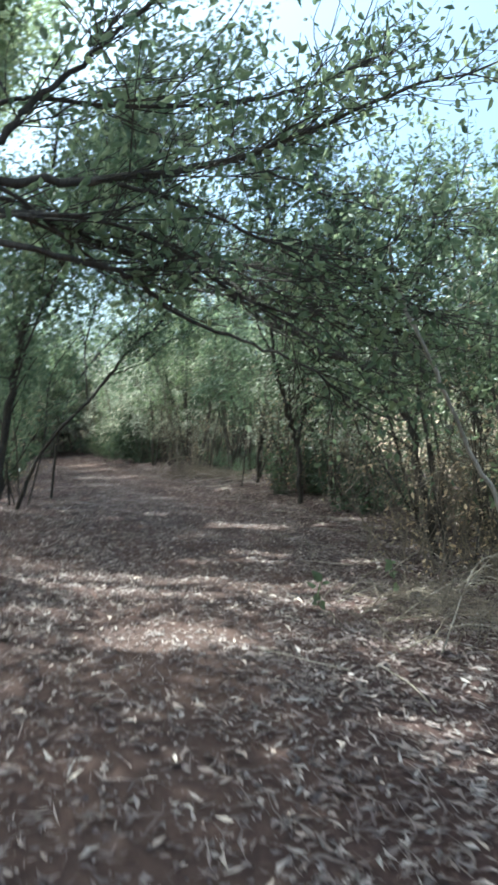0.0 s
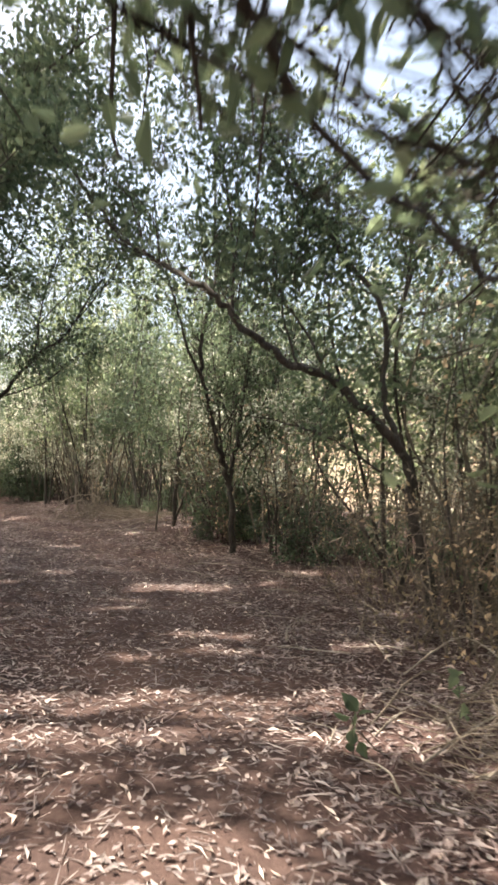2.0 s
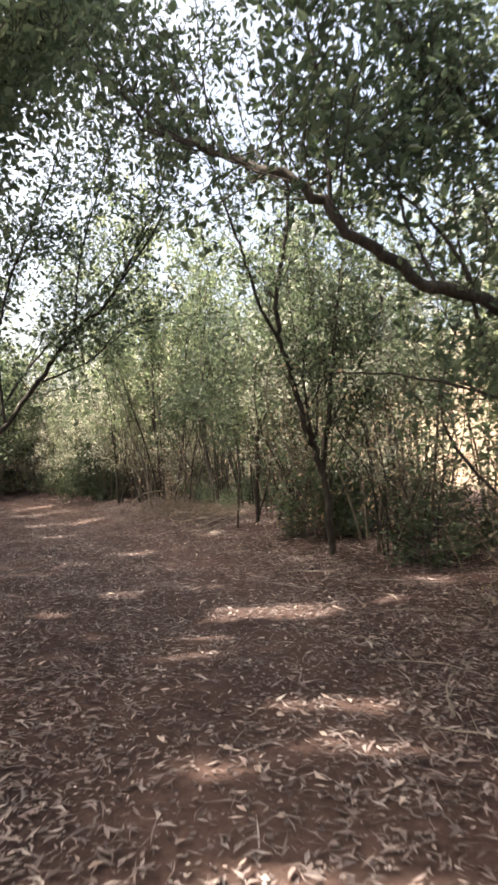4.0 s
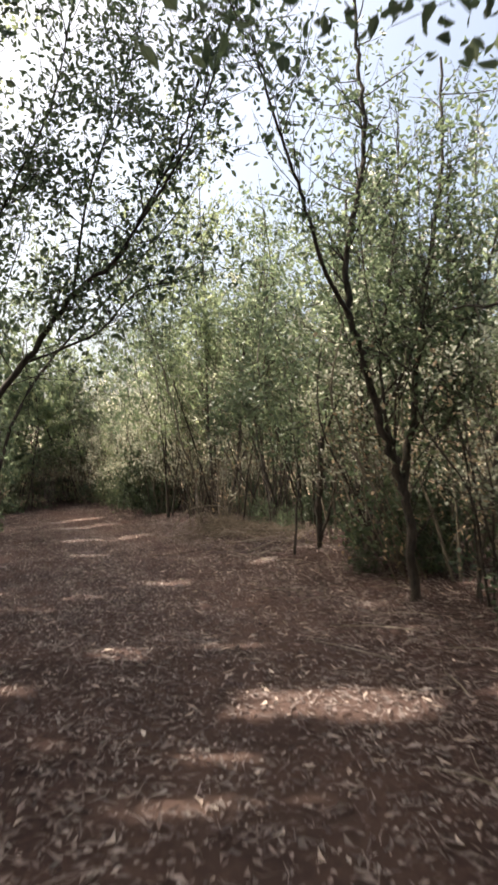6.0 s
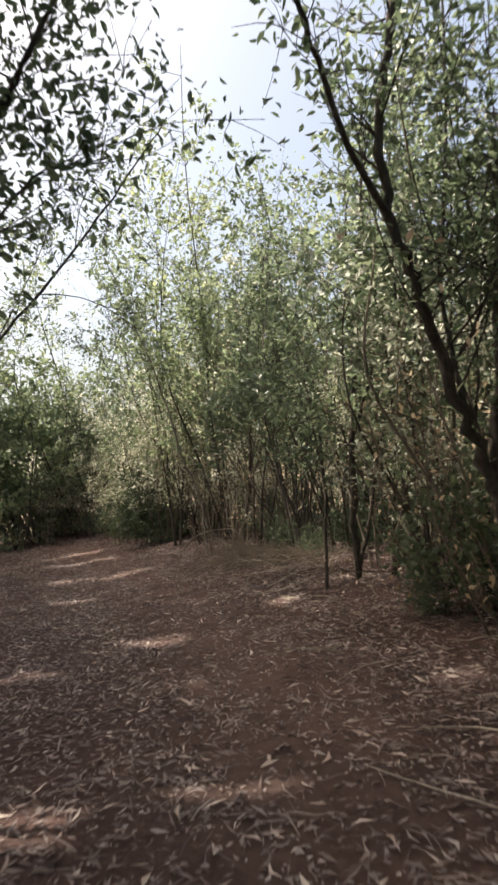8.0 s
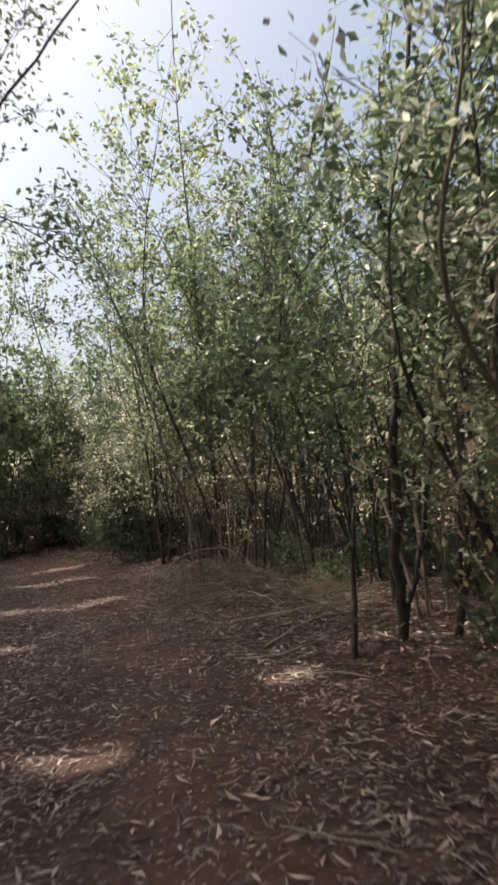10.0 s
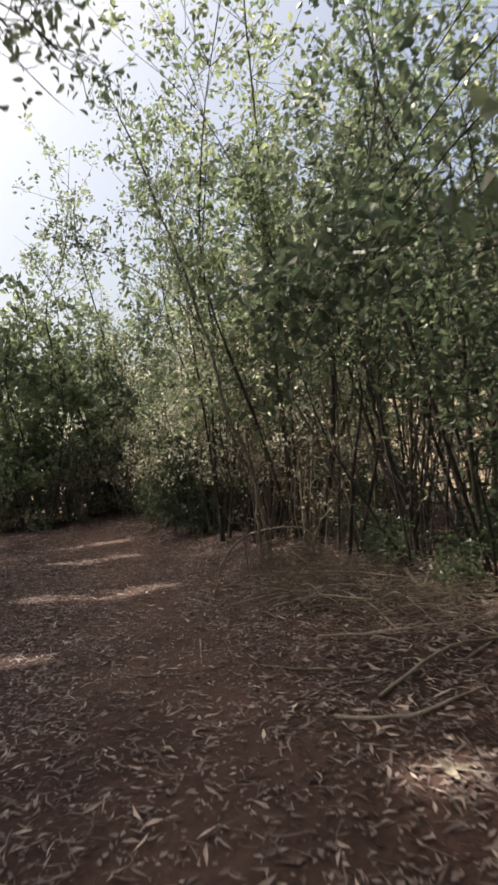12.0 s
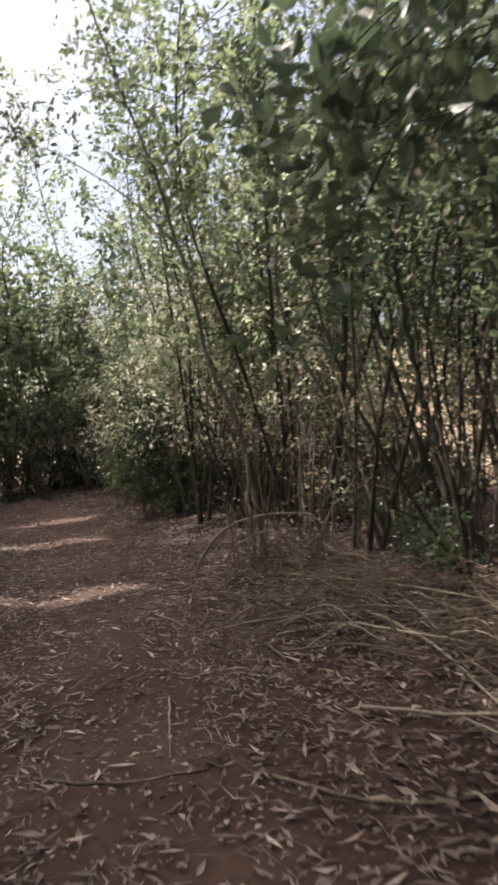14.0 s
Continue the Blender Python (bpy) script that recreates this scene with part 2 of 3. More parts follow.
def height(x, y):
    x, y = np.asarray(x, float), np.asarray(y, float)
    side = x - np.interp(y, PATH_Y, PATH_X)
    u = np.clip((y - 10) / 9, 0, 1)
    lean = 0.11 * u * u * (3 - 2 * u) * np.clip(side, -3.5, 3.5)
    bank = np.clip((side - 14) / 30, 0, 1)
    hill = 11.0 * bank * bank * (3 - 2 * bank) * np.clip((y - 5) / 20, 0, 1)
    small = 0.018 * np.sin(x * 2.1 + 1.3 * np.sin(y * 1.7)) * np.sin(y * 1.9 + x) + 0.012 * np.sin(x * 5.3 + y * 3.1)
    rim = 0.05 * np.clip((np.abs(side) - 0.8) / 1.2, 0, 1)
    return lean + hill + small + rim - 0.03


def axis_steps(lo, hi, step, far):
    mid = np.arange(lo, hi, step)
    grow = step * 1.35 ** np.arange(1, 40)
    run = np.cumsum(grow)
    run = run[run < far]
    return np.concatenate([(lo - run)[::-1], mid, hi + run])


def build_ground():
    xs, ys = axis_steps(-13, 8, 0.14, 900), axis_steps(-2, 40, 0.14, 900)
    X, Y = np.meshgrid(xs, ys)
    Z = height(X, Y)
    near = (np.abs(X) < 16) & (Y < 45) & (Y > -6)
    Z = Z + near * rng.normal(size=Z.shape) * 0.006
    nx, ny = len(xs), len(ys)
    i = (np.arange(ny - 1)[:, None] * nx + np.arange(nx - 1)[None]).ravel()
    geo = Geo()
    geo.add(np.stack([X, Y, Z], -1).reshape(-1, 3), np.stack([i, i + 1, i + nx + 1, i + nx], 1))
    me = geo.mesh("ground", SOIL, True)
    side = np.abs(X - np.interp(Y, PATH_Y, PATH_X))
    tread = np.clip(1.25 - side / 0.95, 0, 1) * (0.75 + 0.25 * np.sin(Y * 1.3) * np.sin(X * 2 + Y))
    field = np.clip((X - np.interp(Y, PATH_Y, PATH_X) - 11) / 5, 0, 1) + np.clip((Y - 44) / 8, 0, 1)
    for name, val in (("trodden", tread), ("open_field", np.clip(field, 0, 1))):
        me.attributes.new(name, "FLOAT", "POINT").data.foreach_set("value", val.ravel().astype(np.float32))
    tagged(new("ground", me), "reddish brown woodland soil with a trodden path", "ground", kind="structure")


build_ground()


# ---- trees with fitted limbs ----
def tree(name, label, limbs, crown_mat, leaf=0.07, twigs=10, twig_len=0.8, per_twig=40, bark=BARK, start=0.35, droop=0.3, slim=0.5, category="tree", fuzz=0.13, group="", along=0.7, rise=0.35, rounded=False):
    """limbs: name, points, radius at the foot and at the tip, twigs. The first is the trunk."""
    x, y, z = limbs[0][1][0]
    root = tagged(new(name), label, category, group)
    base = np.array([x, y, z])
    root.location = base
    foliage, fine = Geo(), Geo()
    for kind, pts, r0, r1, share in limbs:
        line = smooth_line(pts, 6)
        line[1:-1] += rng.normal(size=(len(line) - 2, 3)) * r0 * 0.22
        g = Geo()
        tube(g, line - base, r0 * 0.76, r1 * 0.85, 8, 0.07)
        part(kind, g, bark, root, smooth=True)
        for tw in twigs_on(line, int(twigs * share), twig_len, rise, start, along):
            if over_path(tw):
                continue
            tube(fine, tw - base, max(0.004, r1 * 0.55), 0.002, 4)
            for sub in twigs_on(tw, 3, twig_len * 0.5, start=0.2):
                if over_path(sub):
                    continue
                tube(fine, sub - base, 0.003, 0.0015, 3)
                if per_twig:
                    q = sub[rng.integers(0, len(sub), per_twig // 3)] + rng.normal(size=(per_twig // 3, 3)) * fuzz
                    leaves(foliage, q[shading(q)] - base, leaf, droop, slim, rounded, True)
    if fine.n:
        tagged(part("twig_spray", fine, bark, root), kind="stuff")
    if foliage.n:
        part("crown", foliage, crown_mat, root)
    return root


def grounded(x, y, dz=-0.05):
    return (x, y, float(height(x, y)) + dz)


# tree whose bare branches reach over the path at the start; its trunk stands off to the side
tree("overhanging_tree", "spreading tree with bare low branches over the path", [
    ("trunk", [grounded(-2.1, 2.5), (-2.0, 2.5, 1.0), (-1.85, 2.55, 1.9), (-1.9, 2.5, 3.2), (-2.1, 2.4, 4.6)], 0.11, 0.05, 0.6),
    ("limb", [(-1.87, 2.55, 1.7), (-1.3, 2.7, 2.2), (-1.0, 2.8, 2.37), (-0.7, 3.0, 2.47), (-0.39, 3.2, 2.6), (-0.1, 3.4, 2.76), (0.28, 3.6, 3.01), (0.79, 3.9, 3.37), (1.38, 4.2, 3.72)], 0.032, 0.007, 1.8),
    ("limb", [(-1.87, 2.55, 1.8), (-1.3, 2.7, 2.35), (-1.01, 2.8, 2.55), (-0.92, 2.9, 2.74), (-0.72, 3.0, 2.99), (-0.49, 3.1, 3.29), (-0.2, 3.2, 3.7)], 0.026, 0.007, 0.8),
    ("limb", [(-1.86, 2.55, 1.6), (-1.3, 2.7, 2.1), (-0.99, 2.8, 2.14), (-0.65, 3.0, 2.12), (-0.5, 3.1, 2.08), (-0.32, 3.3, 1.97), (0.02, 3.5, 1.88), (0.35, 3.7, 1.78), (0.56, 3.9, 1.62)], 0.024, 0.005, 1.8),
    ("limb", [(-0.6, 3.05, 2.48), (-0.31, 3.2, 2.46), (0.08, 3.4, 2.36), (0.49, 3.6, 2.29), (0.76, 3.8, 2.23), (1.1, 4.0, 2.1)], 0.014, 0.004, 1.4),
    ("limb", [(-1.3, 2.7, 2.3), (-1.09, 3.0, 2.78), (-0.66, 3.2, 2.88), (-0.04, 3.5, 3.08), (0.39, 3.7, 3.34), (0.72, 3.9, 3.59)], 0.016, 0.005, 1.2),
    ("limb", [(-0.1, 3.4, 2.76), (0.3, 3.9, 2.8), (0.9, 4.4, 2.85), (1.6, 5.0, 2.95)], 0.010, 0.003, 1.0),
] + [("limb", [(-1.87, 2.55, 1.6 + 0.1 * k), (-1.3 + 0.05 * k, 2.7, 2.12 + 0.06 * k), (-0.62, 3.0 + 0.1 * k, 2.3 - 0.03 * k + 0.05 * (k % 2)),
                (0.05 + 0.1 * k, 3.45 + 0.1 * k, 2.05 + 0.1 * (k % 3)), (0.9 + 0.12 * k, 3.95 + 0.2 * k, 1.72 + 0.14 * k)], 0.016, 0.003, 1.0) for k in range(5)],
    GREEN, leaf=0.06, twigs=22, twig_len=0.8, per_twig=21, fuzz=0.08, along=1.8, rise=0.12)

tree("arching_cane", "pale bare cane arching down from the branches", [
    ("trunk", [grounded(1.75, 4.1), (1.62, 4.0, 0.6), (1.42, 3.95, 1.13), (1.26, 3.9, 1.37), (1.07, 3.85, 1.71), (0.89, 3.8, 2.03), (0.78, 3.8, 2.26), (0.72, 3.8, 2.5)], 0.02, 0.009, 0.4),
], GREEN, bark=PALE_STICK, per_twig=0, twigs=6, twig_len=0.25, category="cane")

# forked tree whose long limb leans across the path
tree("leaning_tree", "dark forked tree leaning a long limb over the path", [
    ("trunk", [grounded(2.5, 9.05), (2.35, 9.0, 0.6), (2.17, 9.0, 1.18), (1.98, 8.9, 1.82), (1.23, 8.8, 2.43), (0.77, 8.7, 2.57), (0.28, 8.6, 2.87), (-0.05, 8.6, 3.15), (-0.45, 8.9, 3.46), (-0.83, 9.3, 3.79), (-1.11, 9.7, 4.19), (-1.95, 10.3, 5.37)], 0.085, 0.012, 2.2),
    ("limb", [(2.0, 8.9, 1.75), (1.83, 9.0, 2.39), (1.82, 9.0, 3.15), (1.55, 9.2, 3.65), (1.2, 9.4, 4.21), (0.88, 9.6, 4.81), (0.68, 9.8, 5.4), (0.65, 10.0, 5.86)], 0.048, 0.012, 1.8),
    ("limb", [(1.18, 8.8, 2.46), (0.98, 8.9, 2.9), (0.64, 9.1, 3.41), (0.39, 9.4, 3.95)], 0.022, 0.007, 1),
    ("limb", [(2.1, 8.95, 1.38), (1.61, 8.8, 1.67), (1.22, 8.9, 1.9), (0.68, 9.2, 2.07), (0.35, 9.6, 2.13)], 0.02, 0.005, 0.8),
    ("limb", [(0.2, 8.6, 2.95), (0.17, 8.7, 3.69), (0.1, 8.9, 4.33), (0.0, 9.2, 5.07), (-0.24, 9.4, 5.58)], 0.018, 0.006, 1),
    ("limb", [(1.84, 9.0, 2.9), (2.1, 9.1, 3.6), (2.3, 9.2, 4.4), (2.4, 9.4, 5.4)], 0.03, 0.008, 1.2),
    ("limb", [(0.85, 8.72, 2.56), (0.75, 9.1, 3.2), (0.9, 9.5, 3.9), (1.0, 9.9, 4.6)], 0.018, 0.006, 1),
], GREEN, leaf=0.08, twigs=27, twig_len=0.95, per_twig=51, fuzz=0.14)

# broad leafy tree that stands across the path and spreads over it
tree("spreading_tree", "broad leafy tree spreading its crown over the path", [
    ("trunk", [grounded(-4.0, 11.0), (-3.9, 11.0, 1.5), (-3.7, 11.0, 3.0), (-3.5, 11.1, 4.8), (-3.3, 11.2, 6.8)], 0.10, 0.025, 1.2),
    ("limb", [(-3.8, 11.0, 2.4), (-3.1, 10.8, 3.8), (-2.4, 10.6, 4.8), (-1.7, 10.4, 5.4)], 0.035, 0.009, 1.1),
    ("limb", [(-3.7, 11.0, 3.2), (-2.9, 11.2, 4.6), (-2.0, 11.4, 5.8), (-1.1, 11.5, 6.6)], 0.035, 0.009, 1.2),
    ("limb", [(-3.6, 11.0, 3.8), (-3.0, 11.6, 5.2), (-2.5, 12.2, 6.4), (-2.0, 12.6, 7.4)], 0.03, 0.009, 1.1),
    ("limb", [(-3.6, 11.0, 4.0), (-2.6, 10.9, 5.6), (-1.5, 10.8, 6.8), (-0.5, 10.8, 7.4)], 0.03, 0.009, 1.2),
    ("limb", [(-3.85, 11.0, 2.0), (-3.2, 10.3, 3.2), (-2.6, 9.8, 4.1), (-2.0, 9.5, 4.7)], 0.028, 0.008, 1.0),
    ("limb", [(-3.75, 11.0, 2.8), (-4.2, 11.6, 4.2), (-4.6, 12.2, 5.8)], 0.028, 0.008, 1.0),
], GREEN, leaf=0.095, twigs=36, twig_len=1.1, per_twig=63, start=0.25, fuzz=0.17, slim=0.6)

# many-stemmed tree beside the path
tree("forked_tree", "dark slender tree forking low into several upright stems", [
    ("trunk", [grounded(1.08, 14.5), (1.03, 14.5, 0.92), (0.94, 14.5, 1.42), (0.7, 14.4, 2.1), (0.51, 14.3, 2.77), (0.35, 14.2, 3.26), (0.34, 14.2, 4.0), (0.49, 14.2, 4.74), (0.52, 14.2, 5.43), (0.43, 14.2, 6.2), (0.4, 14.2, 7.2)], 0.074, 0.018, 1.3),
    ("limb", [(0.96, 14.5, 1.3), (1.1, 14.6, 2.17), (1.2, 14.7, 2.95), (1.24, 14.7, 3.55), (1.39, 14.8, 4.31), (1.5, 14.9, 5.17), (1.53, 15.0, 6.5)], 0.058, 0.018, 1.2),
    ("limb", [(0.36, 14.2, 3.2), (0.09, 13.9, 3.57), (-0.11, 13.6, 4.1), (-0.3, 13.3, 4.53), (-0.47, 13.0, 4.91), (-0.63, 12.8, 5.4)], 0.035, 0.01, 1.0),
    ("limb", [(0.8, 14.45, 1.85), (0.74, 14.6, 2.71), (0.84, 14.7, 3.56), (0.95, 14.8, 4.45), (1.0, 14.9, 5.6)], 0.028, 0.01, 1.0),
    ("limb", [(1.06, 14.55, 1.9), (1.44, 14.4, 2.65), (1.77, 14.3, 3.41), (2.0, 14.2, 4.4)], 0.025, 0.008, 1.0),
    ("limb", [(0.7, 14.4, 2.1), (0.95, 14.2, 2.6), (1.15, 14.1, 3.3), (1.2, 14.0, 4.2)], 0.02, 0.008, 0.7),
    ("limb", [(1.05, 14.5, 0.7), (1.35, 14.5, 1.2), (1.6, 14.5, 1.9), (1.8, 14.6, 2.8)], 0.016, 0.006, 0.5),
] + [("limb", [(0.95 - 0.1 * k, 14.45, 1.4 + 0.28 * k), (0.75 + 0.16 * k, 14.35 + 0.1 * (k % 3), 2.1 + 0.3 * k), (0.3 + 0.28 * k, 14.3, 3.1 + 0.25 * k), (0.1 + 0.33 * k, 14.2, 4.6 + 0.2 * k)], 0.013, 0.004, 0.5) for k in range(6)
] + [("limb", [(1.0, 14.5, 0.9 + 0.3 * k), (1.25 + 0.12 * k, 14.5 - 0.1 * k, 1.6 + 0.3 * k), (1.5 + 0.2 * k, 14.4, 2.5 + 0.35 * k)], 0.010, 0.003, 0.4) for k in range(4)], GREEN, leaf=0.085, twigs=26, twig_len=0.9, per_twig=21, start=0.3, fuzz=0.1)

# tall slim tree farther along
tree("tall_slim_tree", "tall slim dark tree with large hanging leaves", [
    ("trunk", [grounded(0.2, 18.4), (0.22, 18.4, 1.21), (0.26, 18.4, 2.05), (0.4, 18.4, 3.11), (0.5, 18.4, 3.97), (0.59, 18.4, 4.98), (0.7, 18.4, 6.4)], 0.06, 0.02, 1.4),
    ("limb", [(0.2, 18.4, 0.3), (0.42, 18.5, 0.99), (0.59, 18.6, 1.83), (0.79, 18.7, 2.49), (0.9, 18.8, 3.4)], 0.035, 0.012, 0.8),
    ("limb", [(0.27, 18.4, 2.05), (0.54, 18.4, 2.79), (0.73, 18.4, 3.59), (0.88, 18.4, 4.36), (1.0, 18.4, 5.4)], 0.028, 0.01, 1.0),
    ("limb", [(0.5, 18.4, 4.1), (0.0, 18.8, 4.0), (-0.5, 19.1, 3.6), (-0.96, 19.4, 3.1), (-1.18, 19.5, 2.93), (-1.43, 19.6, 2.78), (-1.61, 19.7, 2.6)], 0.009, 0.003, 0.9),
    ("limb", [(0.45, 18.4, 3.7), (-0.2, 18.9, 3.5), (-0.7, 19.2, 3.1), (-1.02, 19.3, 2.75), (-1.28, 19.4, 2.53), (-1.42, 19.5, 2.3)], 0.008, 0.003, 0.8),
    ("limb", [(0.4, 18.4, 3.3), (-0.1, 18.8, 3.2), (-0.6, 19.1, 2.9), (-1.01, 19.2, 2.6), (-1.12, 19.3, 2.45)], 0.007, 0.003, 0.6),
    ("limb", [(0.55, 18.4, 4.5), (-0.1, 19.0, 4.4), (-0.7, 19.6, 3.9), (-1.1, 20.1, 3.5)], 0.008, 0.003, 0.6),
], DEEP, leaf=0.1, twigs=13, twig_len=0.6, per_twig=24, start=0.4, slim=0.68, droop=0.6, rounded=True)
tree("sapling", "thin dark sapling at the path's edge", [
    ("trunk", [grounded(-0.19, 18.2), (-0.17, 18.3, 0.83), (-0.13, 18.4, 1.44), (-0.2, 18.5, 2.0), (-0.3, 18.7, 2.9)], 0.032, 0.008, 0.8),
    ("limb", [(-0.14, 18.38, 1.3), (-0.33, 18.5, 1.75), (-0.5, 18.6, 2.4)], 0.014, 0.005, 0.6),
], DEEP, leaf=0.075, twigs=16, twig_len=0.55, per_twig=30, start=0.45)
tree("slender_tree", "slender straight tree in the thicket", [
    ("trunk", [grounded(0.3, 19.9), (0.3, 19.9, 1.4), (0.42, 19.9, 3.0), (0.46, 19.9, 4.6), (0.55, 19.9, 6.2)], 0.045, 0.014, 1.0),
], GREEN, leaf=0.075, twigs=16, twig_len=0.7, per_twig=57)
tree("bowed_sapling", "pale sapling bowed over towards the path", [
    ("trunk", [grounded(-2.45, 24.0), (-2.6, 24.0, 1.0), (-2.75, 24.0, 1.67), (-3.02, 24.0, 2.28), (-3.24, 24.0, 3.25), (-3.58, 24.0, 4.36), (-3.9, 24.0, 5.23), (-4.23, 24.0, 6.18), (-4.6, 24.0, 7.0)], 0.042, 0.012, 1.5),
    ("limb", [(-3.3, 24.0, 3.5), (-3.9, 24.0, 4.1), (-4.6, 24.1, 4.6), (-5.2, 24.1, 4.9)], 0.015, 0.004, 0.8),
], GREEN, leaf=0.08, twigs=14, twig_len=0.65, per_twig=26, bark=PALE_BARK, start=0.45)
tree("thicket_tree", "dark upright tree standing in the thicket", [
    ("trunk", [grounded(-1.95, 25.0), (-1.79, 25.0, 0.95), (-1.66, 25.0, 1.94), (-1.57, 25.0, 3.71), (-1.46, 25.0, 4.88), (-1.21, 25.0, 5.84), (-1.0, 25.0, 7.0)], 0.075, 0.02, 1.5),
    ("limb", [(-1.72, 25.0, 1.41), (-1.36, 25.0, 2.45), (-1.01, 25.0, 3.54), (-0.73, 25.0, 4.62), (-0.5, 25.0, 5.8)], 0.04, 0.012, 1.2),
    ("limb", [(-1.6, 25.0, 3.0), (-2.1, 24.9, 3.9), (-2.5, 24.8, 4.9), (-2.7, 24.7, 6.0)], 0.025, 0.008, 1.2),
], GREEN, leaf=0.08, twigs=18, twig_len=0.85, per_twig=66, start=0.4)
tree("crooked_tree", "crooked dark tree with two stems", [
    ("trunk", [grounded(-0.6, 23.0), (-0.62, 23.0, 0.66), (-0.74, 23.0, 1.15), (-0.92, 23.0, 1.78), (-1.07, 23.0, 2.47), (-1.12, 23.0, 3.11), (-0.91, 23.0, 3.97), (-0.79, 23.0, 4.88), (-0.7, 23.0, 5.8)], 0.05, 0.014, 1.2),
    ("limb", [(-0.62, 23.0, 0.66), (-0.46, 23.0, 1.29), (-0.35, 23.0, 2.24), (-0.3, 23.0, 3.1), (-0.2, 23.0, 4.2)], 0.034, 0.01, 1.0),
], GREEN, leaf=0.075, twigs=16, twig_len=0.75, per_twig=54, start=0.45)
tree("arching_tree", "thin tree arching over the path from the far side", [
    ("trunk", [grounded(-4.3, 12.8), (-3.9, 12.85, 1.0), (-3.1, 12.95, 2.0), (-2.56, 13.0, 2.71), (-2.28, 13.0, 3.12), (-1.85, 13.0, 3.49), (-1.52, 13.0, 4.09), (-1.28, 13.0, 4.56), (-1.1, 13.0, 5.2)], 0.05, 0.01, 1.2),
    ("limb", [(-2.7, 13.0, 2.5), (-2.07, 13.1, 2.8), (-1.7, 13.1, 3.18), (-1.3, 13.2, 3.3)], 0.018, 0.005, 0.6),
    ("limb", [(-3.1, 12.95, 2.0), (-3.2, 13.0, 3.0), (-3.0, 13.1, 4.0), (-2.6, 13.2, 5.0), (-2.4, 13.3, 6.2)], 0.025, 0.008, 1.4),
    ("limb", [(-2.28, 13.0, 3.12), (-2.2, 13.2, 4.2), (-1.9, 13.4, 5.4), (-1.7, 13.5, 6.6)], 0.018, 0.006, 1.2),
    ("limb", [(-3.2, 13.0, 3.0), (-3.6, 13.3, 4.4), (-3.5, 13.4, 6.0)], 0.018, 0.006, 1.0),
    ("limb", [(-1.85, 13.0, 3.49), (-1.2, 12.8, 4.4), (-0.8, 12.6, 5.4), (-0.5, 12.4, 6.4)], 0.016, 0.006, 1.0),
], GREEN, leaf=0.075, twigs=30, twig_len=0.9, per_twig=45, start=0.25)


# tree on the far side of the path, its leafy sprays hanging towards it
tree("path_side_tree", "slim tree hanging sparse leafy sprays beside the path", [
    ("trunk", [grounded(-5.0, 17.4), (-4.9, 17.4, 1.2), (-4.6, 17.4, 2.4), (-4.0, 17.5, 3.4), (-3.2, 17.6, 4.3), (-2.5, 17.7, 5.2), (-1.8, 17.8, 6.2)], 0.045, 0.01, 1.2),
    ("limb", [(-3.5, 17.55, 4.0), (-3.0, 17.7, 3.95), (-2.6, 17.8, 3.75), (-2.35, 17.8, 3.5)], 0.011, 0.004, 0.9),
    ("limb", [(-3.0, 17.62, 4.55), (-3.0, 17.9, 5.2), (-2.7, 18.1, 6.0)], 0.012, 0.004, 0.9),
    ("limb", [(-4.2, 17.5, 3.1), (-3.9, 17.8, 3.9), (-3.5, 18.0, 4.9), (-3.3, 18.1, 5.8)], 0.014, 0.004, 0.9),
], GREEN, leaf=0.065, twigs=15, twig_len=0.6, per_twig=24, start=0.45, fuzz=0.1)


# ---- saplings and shrubs of the thicket: a few kinds, copied ----
def sapling_kind(name, label, tall, stems, spread, leaf, mat, per_twig, bark, twigs=9, start=0.25, category="sapling", slim=0.5, clump=0.075):
    """Thin stems with side twigs; the leaves sit in loose clumps along forked twig ends."""
    root = tagged(new(name), label, category, "thicket along the path")
    crown, fine = Geo(), Geo()
    for k in range(stems):
        a = rng.uniform(0, 6.28)
        lean = spread * rng.uniform(0.3, 1.0)
        top = np.array([math.cos(a) * lean, math.sin(a) * lean, tall * rng.uniform(0.7, 1.05)])
        foot = np.array([math.cos(a), math.sin(a), 0]) * 0.09 * k
        foot[2] = -0.15
        mid = foot * 0.5 + top * 0.5 + np.append(rng.normal(size=2) * 0.07 * tall, 0)
        line = smooth_line([foot, (foot + mid) / 2 + rng.normal(size=3) * 0.05, mid, (mid + top) / 2 + rng.normal(size=3) * 0.035 * tall, top], 4)
        g = Geo()
        r = 0.0068 * tall ** 0.8 * rng.uniform(0.7, 1.2)
        tube(g, line, r, 0.004, 5)
        part("stem", g, bark, root, smooth=True)
        for tw in twigs_on(line, twigs, 0.35 + tall * 0.14, 0.2, start, 0.4):
            tube(fine, tw[::2], 0.006, 0.003, 3)
            subs = [tw] + twigs_on(tw, 2, 0.2 + tall * 0.05, 0.15, 0.4, 0.5)
            for sub in subs[1:]:
                tube(fine, sub[::3], 0.003, 0.0015, 3)
            for sub in subs:
                n = int(per_twig / 3 * rng.uniform(0.3, 1.7))
                hubs = sub[rng.integers(len(sub) // 2, len(sub), 2)]
                q = hubs[rng.integers(0, 2, n)] + rng.normal(size=(n, 3)) * clump
                leaves(crown, q, leaf, 0.35, slim)
    if fine.n:
        tagged(part("twig_spray", fine, bark, root), kind="stuff")
    part("crown", crown, mat, root)
    return root


